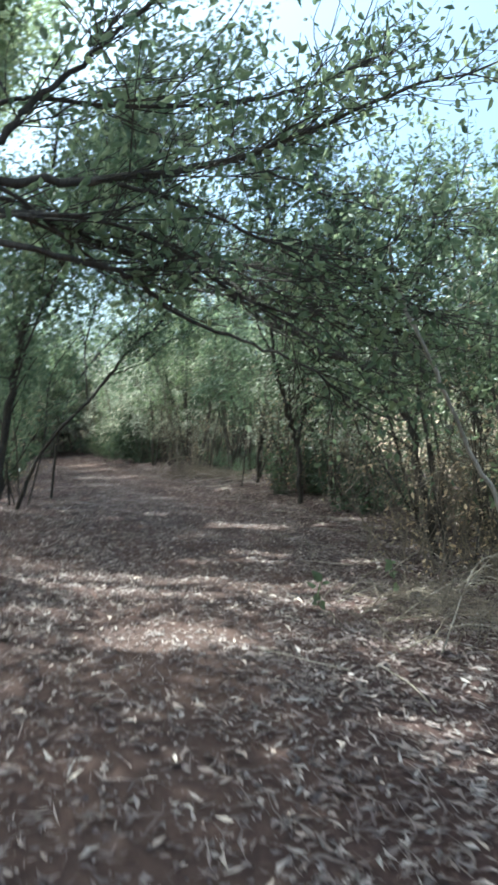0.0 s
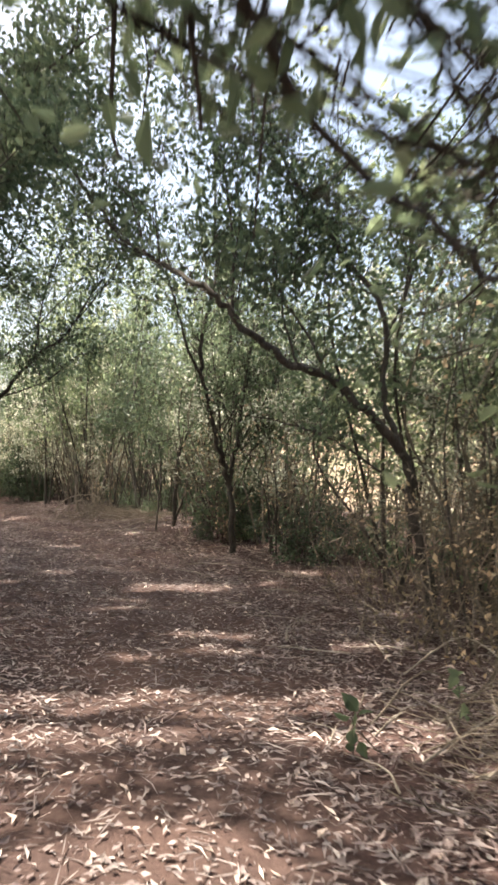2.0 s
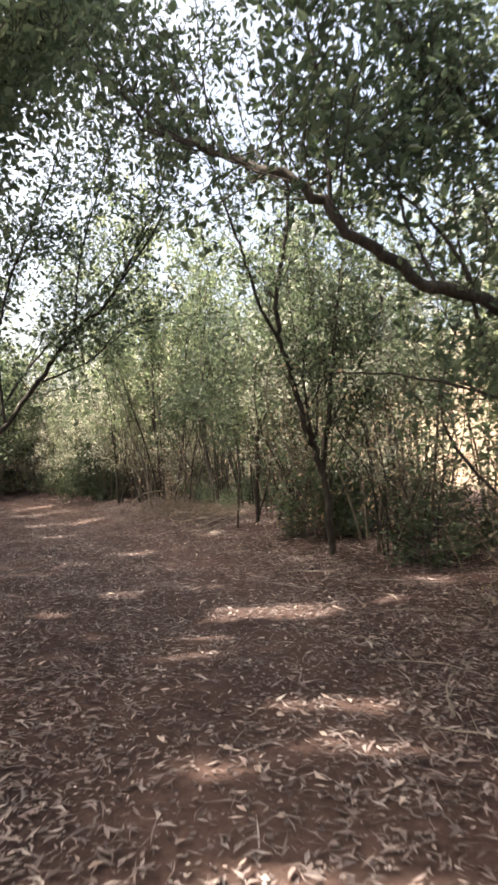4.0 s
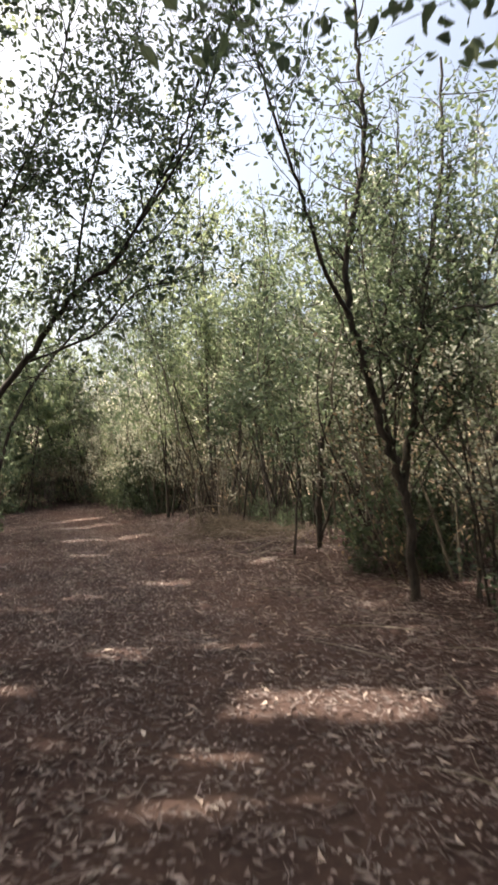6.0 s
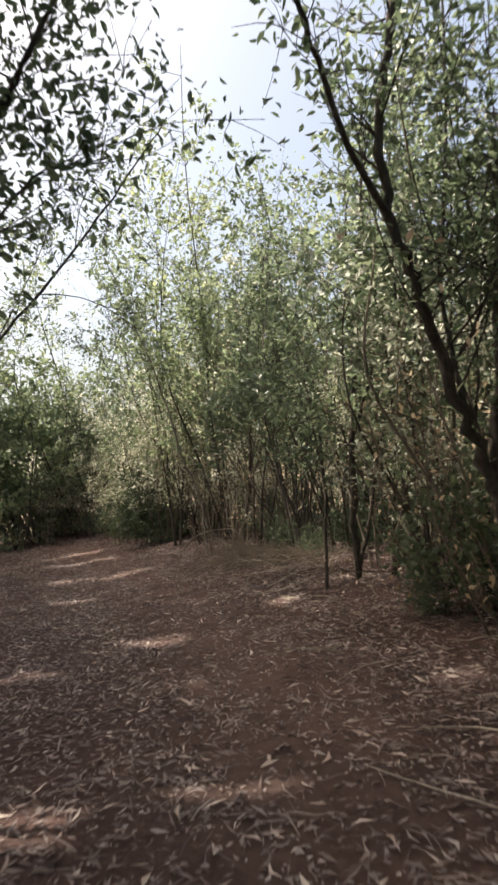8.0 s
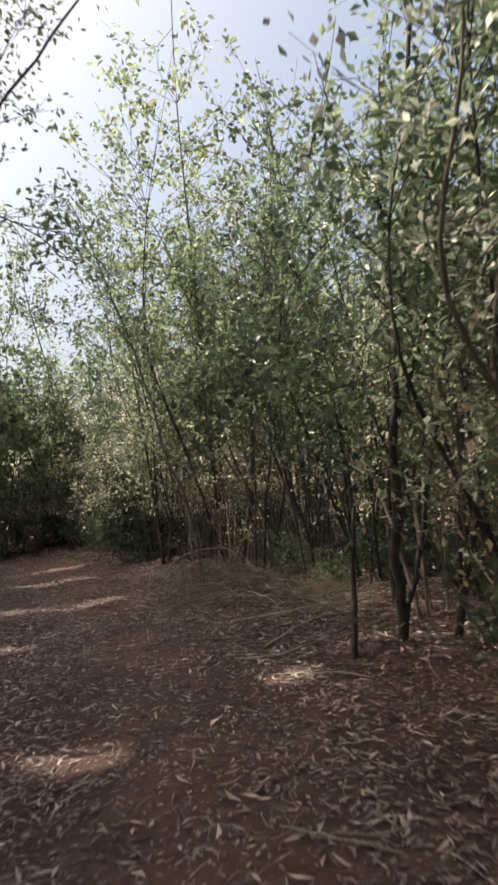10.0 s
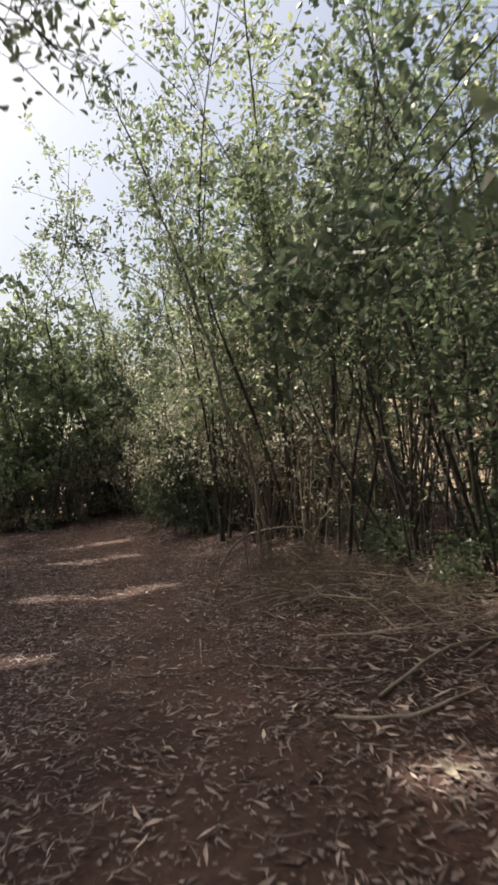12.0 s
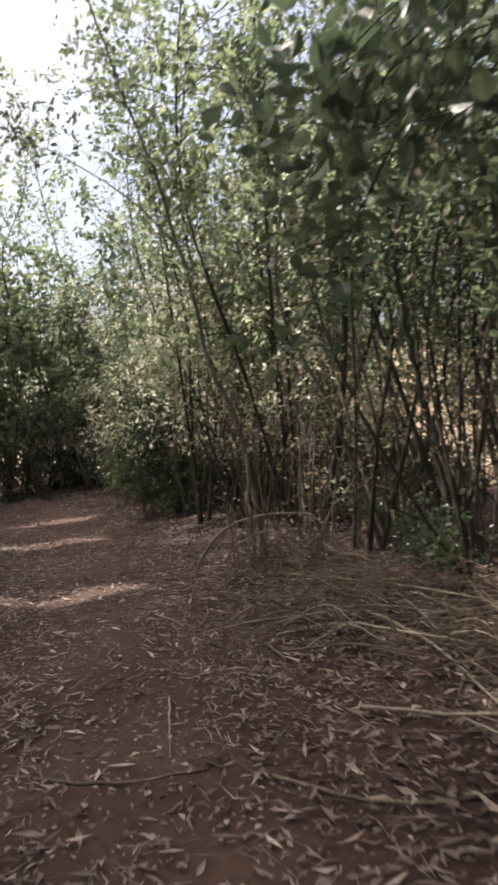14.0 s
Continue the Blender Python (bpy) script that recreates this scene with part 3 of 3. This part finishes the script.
KINDS = {
    "green": [sapling_kind("sapling", "leafy green sapling with thin stems", 4.4, 3, 1.2, 0.105, GREEN, 30, BARK, 14, 0.35, slim=0.58),
              sapling_kind("sapling", "tall thin leafy sapling", 6.0, 3, 1.3, 0.11, GREEN, 33, BARK, 17, 0.38, slim=0.58),
              sapling_kind("sapling", "tall thin leafy sapling", 7.4, 3, 1.6, 0.115, GREEN, 34, BARK, 20, 0.36, slim=0.58)],
    "olive": [sapling_kind("sapling", "olive sapling with leaves coloured pale as if sunlit and thin pale stems", 3.8, 5, 1.1, 0.082, SUNLIT_OLIVE, 22, PALE_BARK, 10, 0.25),
              sapling_kind("sapling", "olive sapling with leaves coloured pale as if sunlit and thin pale stems", 5.2, 4, 1.3, 0.085, SUNLIT_OLIVE, 26, PALE_BARK, 12, 0.25)],
    "bare": [sapling_kind("sapling", "dark thin sapling bare in its lower half", 4.6, 4, 1.1, 0.10, GREEN, 18, BARK, 10, 0.55),
             sapling_kind("sapling", "dark thin sapling bare in its lower half", 5.6, 3, 1.0, 0.11, GREEN, 20, BARK, 12, 0.5)],
    "dark": [sapling_kind("shrub", "dense dark green shrub", 1.7, 7, 1.0, 0.11, DEEP, 28, BARK, 9, 0.1, "shrub", 0.6),
             sapling_kind("shrub", "low dark green shrub", 1.1, 6, 0.8, 0.10, DEEP, 24, BARK, 8, 0.05, "shrub", 0.6)],
    "dry": [sapling_kind("brush", "dry brown brush of thin bare stems", 1.9, 9, 1.4, 0.07, DRY, 6, TWIG, 8, 0.15, "brush"),
            sapling_kind("brush", "dry brown brush of thin bare stems", 2.8, 8, 1.6, 0.075, DRY, 6, BARK, 9, 0.2, "brush")],
    "tall": [sapling_kind("tree", "tall leafy tree rising behind the thicket", 9.5, 4, 2.6, 0.13, GREEN, 36, BARK, 27, 0.38, "tree", 0.58, 0.09),
             sapling_kind("tree", "tall leafy tree rising behind the thicket", 8.5, 4, 2.6, 0.125, GREEN, 36, BARK, 25, 0.34, "tree", 0.58, 0.09)],
    "lush": [sapling_kind("shrub", "lush bright green shrub", 3.4, 7, 1.8, 0.14, GREEN, 30, BARK, 10, 0.05, "shrub", 0.6)],
}
USED = set()


def plant(kind, x, y, scale=1.0, which=None):
    root = KINDS[kind][int(rng.integers(len(KINDS[kind]))) if which is None else which]
    m = pose(*grounded(x, y, -0.02), 0, 0, rng.uniform(0, 360)) @ Matrix.Diagonal((scale, scale, scale * rng.uniform(0.85, 1.15), 1))
    if root.name not in USED:
        USED.add(root.name)
        root.matrix_basis = m
        return root
    ob = copy_thing(root, m)
    ob.matrix_basis = m
    return ob


def edge_right(y):
    return np.interp(y, PATH_Y, PATH_X) + np.interp(y, [0, 5, 9, 12, 14, 17, 20, 24, 28, 40], [2.9, 2.9, 3.0, 2.9, 2.2, 1.9, 2.5, 2.3, 1.5, 1.4])


def edge_left(y):
    return np.interp(y, PATH_Y, PATH_X) - np.interp(y, [0, 10, 14, 20, 26, 30, 40], [3.4, 3.6, 4.0, 3.6, 3.2, 2.6, 2.4])


def build_thicket():
    # band along the walker's right, thinning into the open field
    for y in np.arange(5.5, 42, 0.62):
        x0 = float(edge_right(y))
        for _ in range(3):
            d = rng.exponential(1.6)
            if d > 7:
                continue
            # the olive kind, with sunlight put into its leaf colour, prevails past y 23.5
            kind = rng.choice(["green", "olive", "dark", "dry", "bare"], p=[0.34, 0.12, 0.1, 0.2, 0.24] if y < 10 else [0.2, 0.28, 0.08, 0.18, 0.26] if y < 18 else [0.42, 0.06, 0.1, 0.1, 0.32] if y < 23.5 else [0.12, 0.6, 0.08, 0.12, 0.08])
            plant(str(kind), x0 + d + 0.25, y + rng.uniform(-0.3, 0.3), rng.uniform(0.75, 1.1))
    # across the far bend, where the path turns away
    for _ in range(46):
        y = rng.uniform(29, 46)
        x = float(edge_right(y)) + rng.uniform(-0.2, 9)
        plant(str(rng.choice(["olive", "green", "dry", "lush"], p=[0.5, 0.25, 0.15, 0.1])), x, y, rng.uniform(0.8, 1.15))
    # the other side of the path
    for y in np.arange(14, 48, 0.9):
        for _ in range(1):
            d = rng.exponential(1.4)
            kind = str(rng.choice(["green", "lush", "dark", "dry"], p=[0.2, 0.35, 0.25, 0.2]))
            plant(kind, float(edge_left(y)) - d - (2.8 if kind == "green" else 0.5), y, rng.uniform(0.75, 1.05))
    for y in np.arange(-4, 14, 1.3):
        plant(str(rng.choice(["green", "dry", "dark"])), float(edge_left(y)) - 0.6 - rng.exponential(1.5), y, rng.uniform(0.7, 1.0))
        plant(str(rng.choice(["green", "dry", "dark"])), float(edge_right(y)) + 0.6 + rng.exponential(1.5), y, rng.uniform(0.7, 1.0))
    # taller trees that stand back from the path
    for x, y, k in ((4.6, 10.6, 0.7), (4.9, 8.6, 0.8), (7.0, 14.2, 0.8), (6.6, 18.2, 0.95), (4.8, 22.2, 0.9),
                    (0.9, 26.6, 0.8), (3.4, 27.5, 0.9), (-0.4, 29.6, 0.75), (1.8, 32.0, 0.95), (-1.6, 32.4, 0.8), (-3.4, 34.2, 0.75), (3.6, 4.8, 0.7), (3.2, 7.4, 0.65),
                    (-5.8, 15.4, 0.72), (-6.6, 18.2, 0.8), (-9.8, 21.5, 0.75),
                    (-2.3, 26.0, 1.12), (-3.2, 28.2, 1.1), (-4.1, 29.2, 0.95), (-4.6, 31.6, 0.85), (-0.9, 27.4, 1.1), (-5.6, 33.2, 0.8), (-4.6, 13.9, 0.7), (1.3, 24.6, 1.0), (2.2, 23.6, 0.8), (-2.9, 30.4, 1.0)):
        plant("tall", x, y, k)
    # unseen row added behind the start of the walk to keep sky light out
    for k in range(9):
        plant("green" if k % 2 else "lush", -6.5 + 1.6 * k, -4.5 + rng.uniform(-0.8, 0.8), 1.0)
    # outer row added on the left to cut the sky light from that side
    for y in np.arange(0, 24, 2.4):
        plant("lush", float(edge_left(y)) - 4.2, y, 1.3)
    # dry growth in front of the leaning tree
    for x, y in ((2.1, 7.3), (2.7, 7.9), (2.0, 8.4), (3.0, 6.9), (2.4, 10.2), (3.2, 9.8)):
        plant("dry", x, y, 0.85)
    # growth between the thicket and the open field
    for y in np.arange(5, 21, 1.4):
        plant("green", float(edge_right(y)) + rng.uniform(5.0, 8.0), y, rng.uniform(0.8, 1.0))
    # growth that closes the view where the path bends away
    for k in range(16):
        plant("lush" if k % 3 else "green", -6.0 - 1.35 * k + rng.uniform(-0.4, 0.4), 37.5 + 0.35 * k + rng.uniform(-1, 1), 1.5 + 0.25 * rng.uniform())
    # low green growth at the foot of the trees
    for x, y, k in ((0.7, 16.2, 0.35), (1.6, 15.8, 0.4), (-0.3, 21.1, 0.42), (0.4, 21.3, 0.6), (-0.9, 22.6, 0.5), (0.2, 22.8, 0.7), (1.0, 19.6, 0.45)):
        plant("dark", x, y, k, 1)
    # dark shrubs added inside the thicket to give its shaded foot a dark background
    for y in np.arange(5, 38, 1.3):
        plant("dark", float(edge_right(y)) + rng.uniform(0.9, 4.2), y, rng.uniform(0.6, 0.95))
    # dry growth before the far bend
    for x, y in ((-9.8, 34.2), (-10.8, 34.8), (-9.2, 35.4), (-11.8, 34.6)):
        plant("dry", x, y, 0.65)
    plant("dark", -6.1, 30.9, 0.9, 1)
    # named shrubs
    plant("dark", -4.75, 28.9, 1.15, 0)
    plant("dark", -4.3, 28.2, 0.9, 1)
    plant("dark", -5.2, 29.6, 1.1, 0)
    plant("olive", -10.9, 36.2, 0.8)
    plant("lush", -13.6, 36.6, 2.5)
    plant("lush", -12.6, 35.6, 1.9)
    plant("lush", -15.2, 36.2, 2.4)
    plant("lush", -11.9, 37.2, 2.3)
    plant("lush", -10.2, 37.6, 1.7)


build_thicket()


# ---- canopy trees that shade the path ----
def canopy_tree(x, y, cx, cy, cz, rx, ry, rz, n, leaf):
    base = np.array(grounded(x, y))
    root = tagged(new("canopy_tree"), "tall leafy tree shading the path", "tree", "canopy over the path")
    root.location = base
    c = np.array([cx, cy, cz])
    line = smooth_line([base, base + (c - base) * np.array([0.12, 0.12, 0.5]), base + (c - base) * np.array([0.4, 0.4, 0.85]), c], 6)
    g = Geo()
    tube(g, line - base, 0.13, 0.04, 8)
    part("trunk", g, BARK, root, smooth=True)
    crown = Geo()
    for _ in range(7):
        d = rng.normal(size=3) * np.array([rx, ry, rz]) * 0.55
        g = Geo()
        tube(g, smooth_line([line[-5], (line[-5] + c + d) / 2 + rng.normal(size=3) * 0.2, c + d], 4) - base, 0.04, 0.01, 5)
        part("limb", g, BARK, root, smooth=True)
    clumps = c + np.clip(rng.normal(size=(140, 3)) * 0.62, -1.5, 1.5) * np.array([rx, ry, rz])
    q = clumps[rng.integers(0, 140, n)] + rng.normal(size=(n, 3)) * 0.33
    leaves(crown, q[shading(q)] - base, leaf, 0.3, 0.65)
    part("crown", crown, GREEN, root)


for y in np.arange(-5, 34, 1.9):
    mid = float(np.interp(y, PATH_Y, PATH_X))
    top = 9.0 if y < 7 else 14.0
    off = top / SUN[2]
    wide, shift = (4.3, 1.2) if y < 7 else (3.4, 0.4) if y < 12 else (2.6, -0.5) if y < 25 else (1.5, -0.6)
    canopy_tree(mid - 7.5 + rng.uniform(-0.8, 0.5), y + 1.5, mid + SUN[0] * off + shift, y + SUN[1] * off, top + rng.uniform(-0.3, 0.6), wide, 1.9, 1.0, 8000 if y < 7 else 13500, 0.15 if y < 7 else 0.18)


# ---- fallen leaves, twigs and brush on the ground ----
def litter(n, x, y, size, slim):
    z = height(x, y) + rng.uniform(0.002, 0.022, n)
    a = rng.uniform(0, 6.283, n)
    t = rng.normal(size=n) * 0.17
    d = np.stack([np.cos(a) * np.cos(t), np.sin(a) * np.cos(t), np.sin(t)], 1)
    up = np.tile([0, 0, 1.0], (n, 1)) + rng.normal(size=(n, 3)) * 0.35
    s = np.cross(d, up)
    s /= np.linalg.norm(s, axis=1)[:, None]
    u = np.cross(s, d)
    L = (size * rng.uniform(0.5, 1.4, n))[:, None]
    w = L * (slim * rng.uniform(0.7, 1.3, n))[:, None] * 0.5
    p = np.stack([x, y, z], 1) - d * L * 0.5
    curl = rng.uniform(-0.05, 0.2, (n, 1)) * L
    bend = rng.normal(size=(n, 1)) * 0.12 * L
    m = p + d * L * 0.45 + u * curl * 0.3 + s * bend
    v = np.stack([p, m + s * w + u * w * 0.3, p + d * L + u * curl, m - s * w + u * w * 0.3, m], 1)
    k = 5 * np.arange(n)[:, None]
    return v.reshape(-1, 3), np.concatenate([k + np.array([q]) for q in ((0, 4, 1), (1, 4, 2), (2, 4, 3), (3, 4, 0))])


def build_litter():
    geo = Geo()
    n = 150000
    y = rng.uniform(0.5, 35, n)
    side = rng.normal(size=n) * 2.6
    x = np.interp(y, PATH_Y, PATH_X) + side + 0.5
    clump = np.sin(x * 3.1 + 2 * np.sin(y * 1.1)) * np.sin(y * 2.7 + x) * 0.5 + 0.5
    wear = np.clip(np.abs(side + 0.6) / 1.1, np.where(y < 12, 0.3, 0.12), 1) * np.where(y < 9, 1.0, 0.75)
    keep = rng.uniform(size=n) < wear * (0.45 + 0.55 * clump)
    x, y = x[keep], y[keep]
    geo.add(*litter(len(x), x, y, 0.078, 0.22))
    n = 9000
    y = rng.uniform(0.5, 30, n)
    x = np.interp(y, PATH_Y, PATH_X) + rng.normal(size=n) * 2.4 + 0.6
    geo.add(*litter(n, x, y, 0.05, 0.5))
    for n, length, slim, wide in ((38000, 0.036, 0.5, 2.3), (14000, 0.16, 0.045, 2.6)):
        y = rng.uniform(0.8, 27, n)
        x = np.interp(y, PATH_Y, PATH_X) + rng.normal(size=n) * wide + 0.4
        geo.add(*litter(n, x, y, length, slim))
    ob = part("leaf_litter", geo, LITTER)
    geo = Geo()
    for n, lo, hi, size in ((1300, 12, 24, 0.105), (1100, 0.8, 12, 0.075)):
        y = rng.uniform(lo, hi, n)
        x = np.interp(y, PATH_Y, PATH_X) + rng.normal(size=n) * 1.7 + 0.7
        geo.add(*litter(n, x, y, size, 0.2 if lo > 5 else 0.3))
    tagged(part("pale_leaf_litter", geo, PALE_LEAF), "long bleached fallen leaves on the path", "leaf litter", kind="stuff")
    tagged(ob, "dry brown fallen leaves scattered over the soil", "leaf litter", kind="stuff")


build_litter()


def stick(points, r0=0.008, r1=0.004, mat=PALE_STICK, label="pale dry stick lying on the ground", twigs=2, group="fallen sticks", name="stick"):
    geo = Geo()
    line = smooth_line(points, 5)
    line[1:-1] += rng.normal(size=(len(line) - 2, 3)) * r0 * 0.35
    base = line[0].copy()
    tube(geo, line - base, r0, r1, 6)
    for tw in twigs_on(line, twigs, 0.22, 0.1):
        tube(geo, tw - base, r1 * 0.8, 0.0015, 4)
    ob = part(name, geo, mat, smooth=True)
    ob.location = base
    return tagged(ob, label, "stick", group)


def on(x, y, dz=0.015):
    return (x, y, float(height(x, y)) + dz)


# standing and arched sticks of the brush heap
stick([on(-2.43, 23.3, 0), (-2.5, 23.3, 0.64), (-2.53, 23.3, 1.3)], 0.022, 0.013, PALE_STICK, label="pale broken stick standing upright in the brush heap", twigs=0)
stick([on(-3.15, 23.7, 0.02), (-2.92, 23.6, 0.46), (-2.56, 23.5, 0.67), (-2.0, 23.4, 0.73), (-1.79, 23.4, 0.57), (-1.74, 23.4, 0.41), on(-1.77, 23.4, 0)], 0.016, 0.008, PALE_STICK, label="pale bent stick arched over the brush heap", twigs=4)
stick([on(-1.95, 23.5, 0), (-1.76, 23.4, 0.75), (-1.57, 23.3, 0.99), (-1.34, 23.2, 1.4)], 0.014, 0.007, PALE_STICK, label="pale stick leaning up out of the brush heap")
stick([on(-1.9, 23.5, 0), (-2.05, 23.4, 0.9), (-1.94, 23.3, 1.66), (-1.7, 23.2, 1.83)], 0.010, 0.006, PALE_STICK, label="thin pale stick with a broken crown in the brush", twigs=5)
stick([on(-2.9, 23.9, 0.02), (-2.7, 23.7, 0.4), (-2.3, 23.5, 0.55), (-1.9, 23.2, 0.3), on(-1.6, 23.0, 0)], 0.010, 0.005, PALE_STICK, label="thin bent stick in the brush heap", twigs=4)
stick([on(-2.34, 23.3), on(-1.86, 22.5, 0.12), on(-1.2, 21.8, 0.16), on(-0.55, 21.3, 0.1)], 0.012, 0.005)
stick([on(-2.05, 21.5), on(-1.6, 21.3, 0.08), on(-1.0, 20.85, 0.08), on(-0.4, 20.5)], 0.011, 0.005)
stick([on(-1.45, 21.6, 0.05), on(-1.1, 20.9, 0.05), on(-0.85, 20.0)], 0.012, 0.006)
stick([on(-2.95, 19.8), on(-2.55, 19.78), on(-2.15, 19.84)], 0.010, 0.005, TWIG, "dark fallen stick lying across the path", 0)
stick([on(-1.85, 19.7), on(-1.4, 19.45), on(-0.95, 19.5)], 0.010, 0.005, TWIG, "dark fallen stick lying at the path's edge", 1)
stick([on(-2.56, 20.65), on(-2.46, 20.3), on(-2.37, 19.99)], 0.007, 0.004, twigs=0)
stick([on(-1.25, 18.7), on(-0.85, 18.6), on(-0.4, 18.9)], 0.014, 0.006)
stick([on(-1.0, 18.9), on(-0.55, 19.5, 0.05), on(0.05, 19.7)], 0.012, 0.006)
stick([on(-1.5, 20.3, 0.03), on(-0.9, 19.9, 0.08), on(-0.4, 19.9, 0.1)], 0.009, 0.005)
for k in range(60):
    y = rng.uniform(1.5, 24)
    x = float(np.interp(y, PATH_Y, PATH_X)) + rng.uniform(0.4, 3.0)
    a, L = rng.uniform(0, 3.14), rng.uniform(0.3, 1.0)
    p = [(x + math.cos(a) * L * u, y + math.sin(a) * L * u) for u in (0, 0.5, 1)]
    stick([on(*p[0]), on(p[1][0] + rng.normal() * 0.06, p[1][1], 0.03), on(*p[2])], rng.uniform(0.004, 0.009), 0.003)


# long thin sticks thrown over the heap, and bare canes that stand in it
for k in range(34):
    cx, cy = (-1.5, 21.9) if k % 3 else (-0.5, 20.8)
    a, L = rng.normal() * 0.55 - 0.6, rng.uniform(0.5, 1.3)
    x, y = cx + rng.normal() * 0.5, cy + rng.normal() * 0.55
    dx, dy = math.cos(a) * L / 2, math.sin(a) * L / 2
    stick([on(x - dx, y - dy), on(x + rng.normal() * 0.05, y, rng.uniform(0.05, 0.24)), on(x + dx, y + dy, rng.uniform(0.0, 0.15))], rng.uniform(0.004, 0.008), 0.003,
          PALE_STICK if k % 2 else TWIG, "thin dry stick thrown on the brush heap", 2)
for k in range(26):
    x, y, L = rng.uniform(-3.0, -0.9), rng.uniform(23.3, 24.4), rng.uniform(0.6, 1.9)
    lx, ly = rng.normal() * 0.3, rng.normal() * 0.2
    stick([on(x, y, -0.02), on(x + lx * 0.3, y + ly * 0.3, L * 0.5), on(x + lx, y + ly, L)], rng.uniform(0.006, 0.011), 0.003, PALE_STICK if k % 3 == 0 else TWIG,
          "thin bare cane standing behind the brush heap", 4, "bare canes", "cane")


# dry tangle at the path's edge near the start
for k in range(18):
    x, y, L, a = rng.uniform(1.3, 2.7), rng.uniform(4.6, 7.2), rng.uniform(0.5, 1.2), rng.uniform(-0.8, 0.8)
    dx, dy, rise = math.cos(a) * L, math.sin(a) * L, rng.uniform(0.12, 0.6)
    stick([on(x - dx * 0.5, y - dy * 0.5), on(x, y, rise), on(x + dx * 0.5, y + dy * 0.5, rise * rng.uniform(0.0, 1.2))], rng.uniform(0.005, 0.01), 0.003,
          PALE_STICK if k % 2 else TWIG, "thin dry branch arched in the tangle by the path", 4, "dry tangle by the path")


def brush_heap(x, y, rx, ry, rz, n, label):
    geo = Geo()
    base = np.array(on(x, y, 0))
    for _ in range(n):
        c = rng.normal(size=2) * np.array([rx, ry]) * 0.5
        d = rng.normal(size=3) * np.array([1, 1, 0.35])
        d /= np.linalg.norm(d)
        L = rng.uniform(0.2, 0.7)
        z = rng.uniform(0.0, rz) * max(0.1, 1 - (c[0] / rx) ** 2 - (c[1] / ry) ** 2)
        g0 = float(height(x + c[0], y + c[1])) - base[2]
        m = np.array([c[0], c[1], g0 + z + 0.02])
        line = smooth_line([m - d * L / 2, m + rng.normal(size=3) * 0.05, m + d * L / 2], 3)
        line[:, 2] = np.maximum(line[:, 2], g0 + 0.004)
        tube(geo, line, rng.uniform(0.002, 0.006), 0.0015, 4)
    ob = part("brush_heap", geo, TWIG)
    ob.location = base
    tagged(ob, label, "brush heap", "heaps of cut brush", kind="stuff")


brush_heap(-1.5, 21.8, 1.0, 1.0, 0.28, 420, "low heap of tangled dry twigs beside the path")
brush_heap(-2.1, 23.1, 0.7, 0.6, 0.4, 260, "tangled dry twigs round the standing sticks")
brush_heap(-0.6, 20.6, 0.8, 0.7, 0.22, 240, "thin tangle of dry twigs on the ground")
brush_heap(1.6, 5.6, 0.7, 0.9, 0.32, 260, "tangle of dry twigs at the path's edge")


def seedling(x, y, tall, leaf, n, label):
    root = tagged(new("seedling"), label, "seedling")
    root.location = on(x, y, 0)
    g, c = Geo(), Geo()
    line = smooth_line([(0, 0, -0.03), (0.02, 0.01, tall * 0.5), (0.0, 0.03, tall)], 4)
    tube(g, line, 0.004, 0.002, 5)
    part("stem", g, BARK, root, smooth=True)
    q = line[rng.integers(3, len(line), n)] + rng.normal(size=(n, 3)) * 0.02
    leaves(c, q, leaf, 0.15, 0.6, True)
    part("leaves", c, GREEN, root)


seedling(0.65, 6.0, 0.22, 0.11, 9, "small green seedling with broad leaves in the litter")
seedling(1.3, 6.1, 0.4, 0.09, 12, "small green seedling at the path's edge")
seedling(-0.95, 21.9, 0.55, 0.09, 16, "small leafy seedling behind the brush heap")


# bleached colour on these scraps stands for a bright sunlit spot in the litter
def bark_scrap(x, y):
    root = tagged(new("bark_scrap"), "curled scraps coloured pale for a sunlit spot in the litter", "bark")
    base = np.array(on(x, y, 0))
    root.location = base
    for _ in range(6):
        geo = Geo()
        v, f = litter(1, x + rng.normal(size=1) * 0.05, y + rng.normal(size=1) * 0.03, 0.13, 0.35)
        geo.add(v - base, f)
        part("flake", geo, PALE_STICK, root)


bark_scrap(-0.68, 18.0)
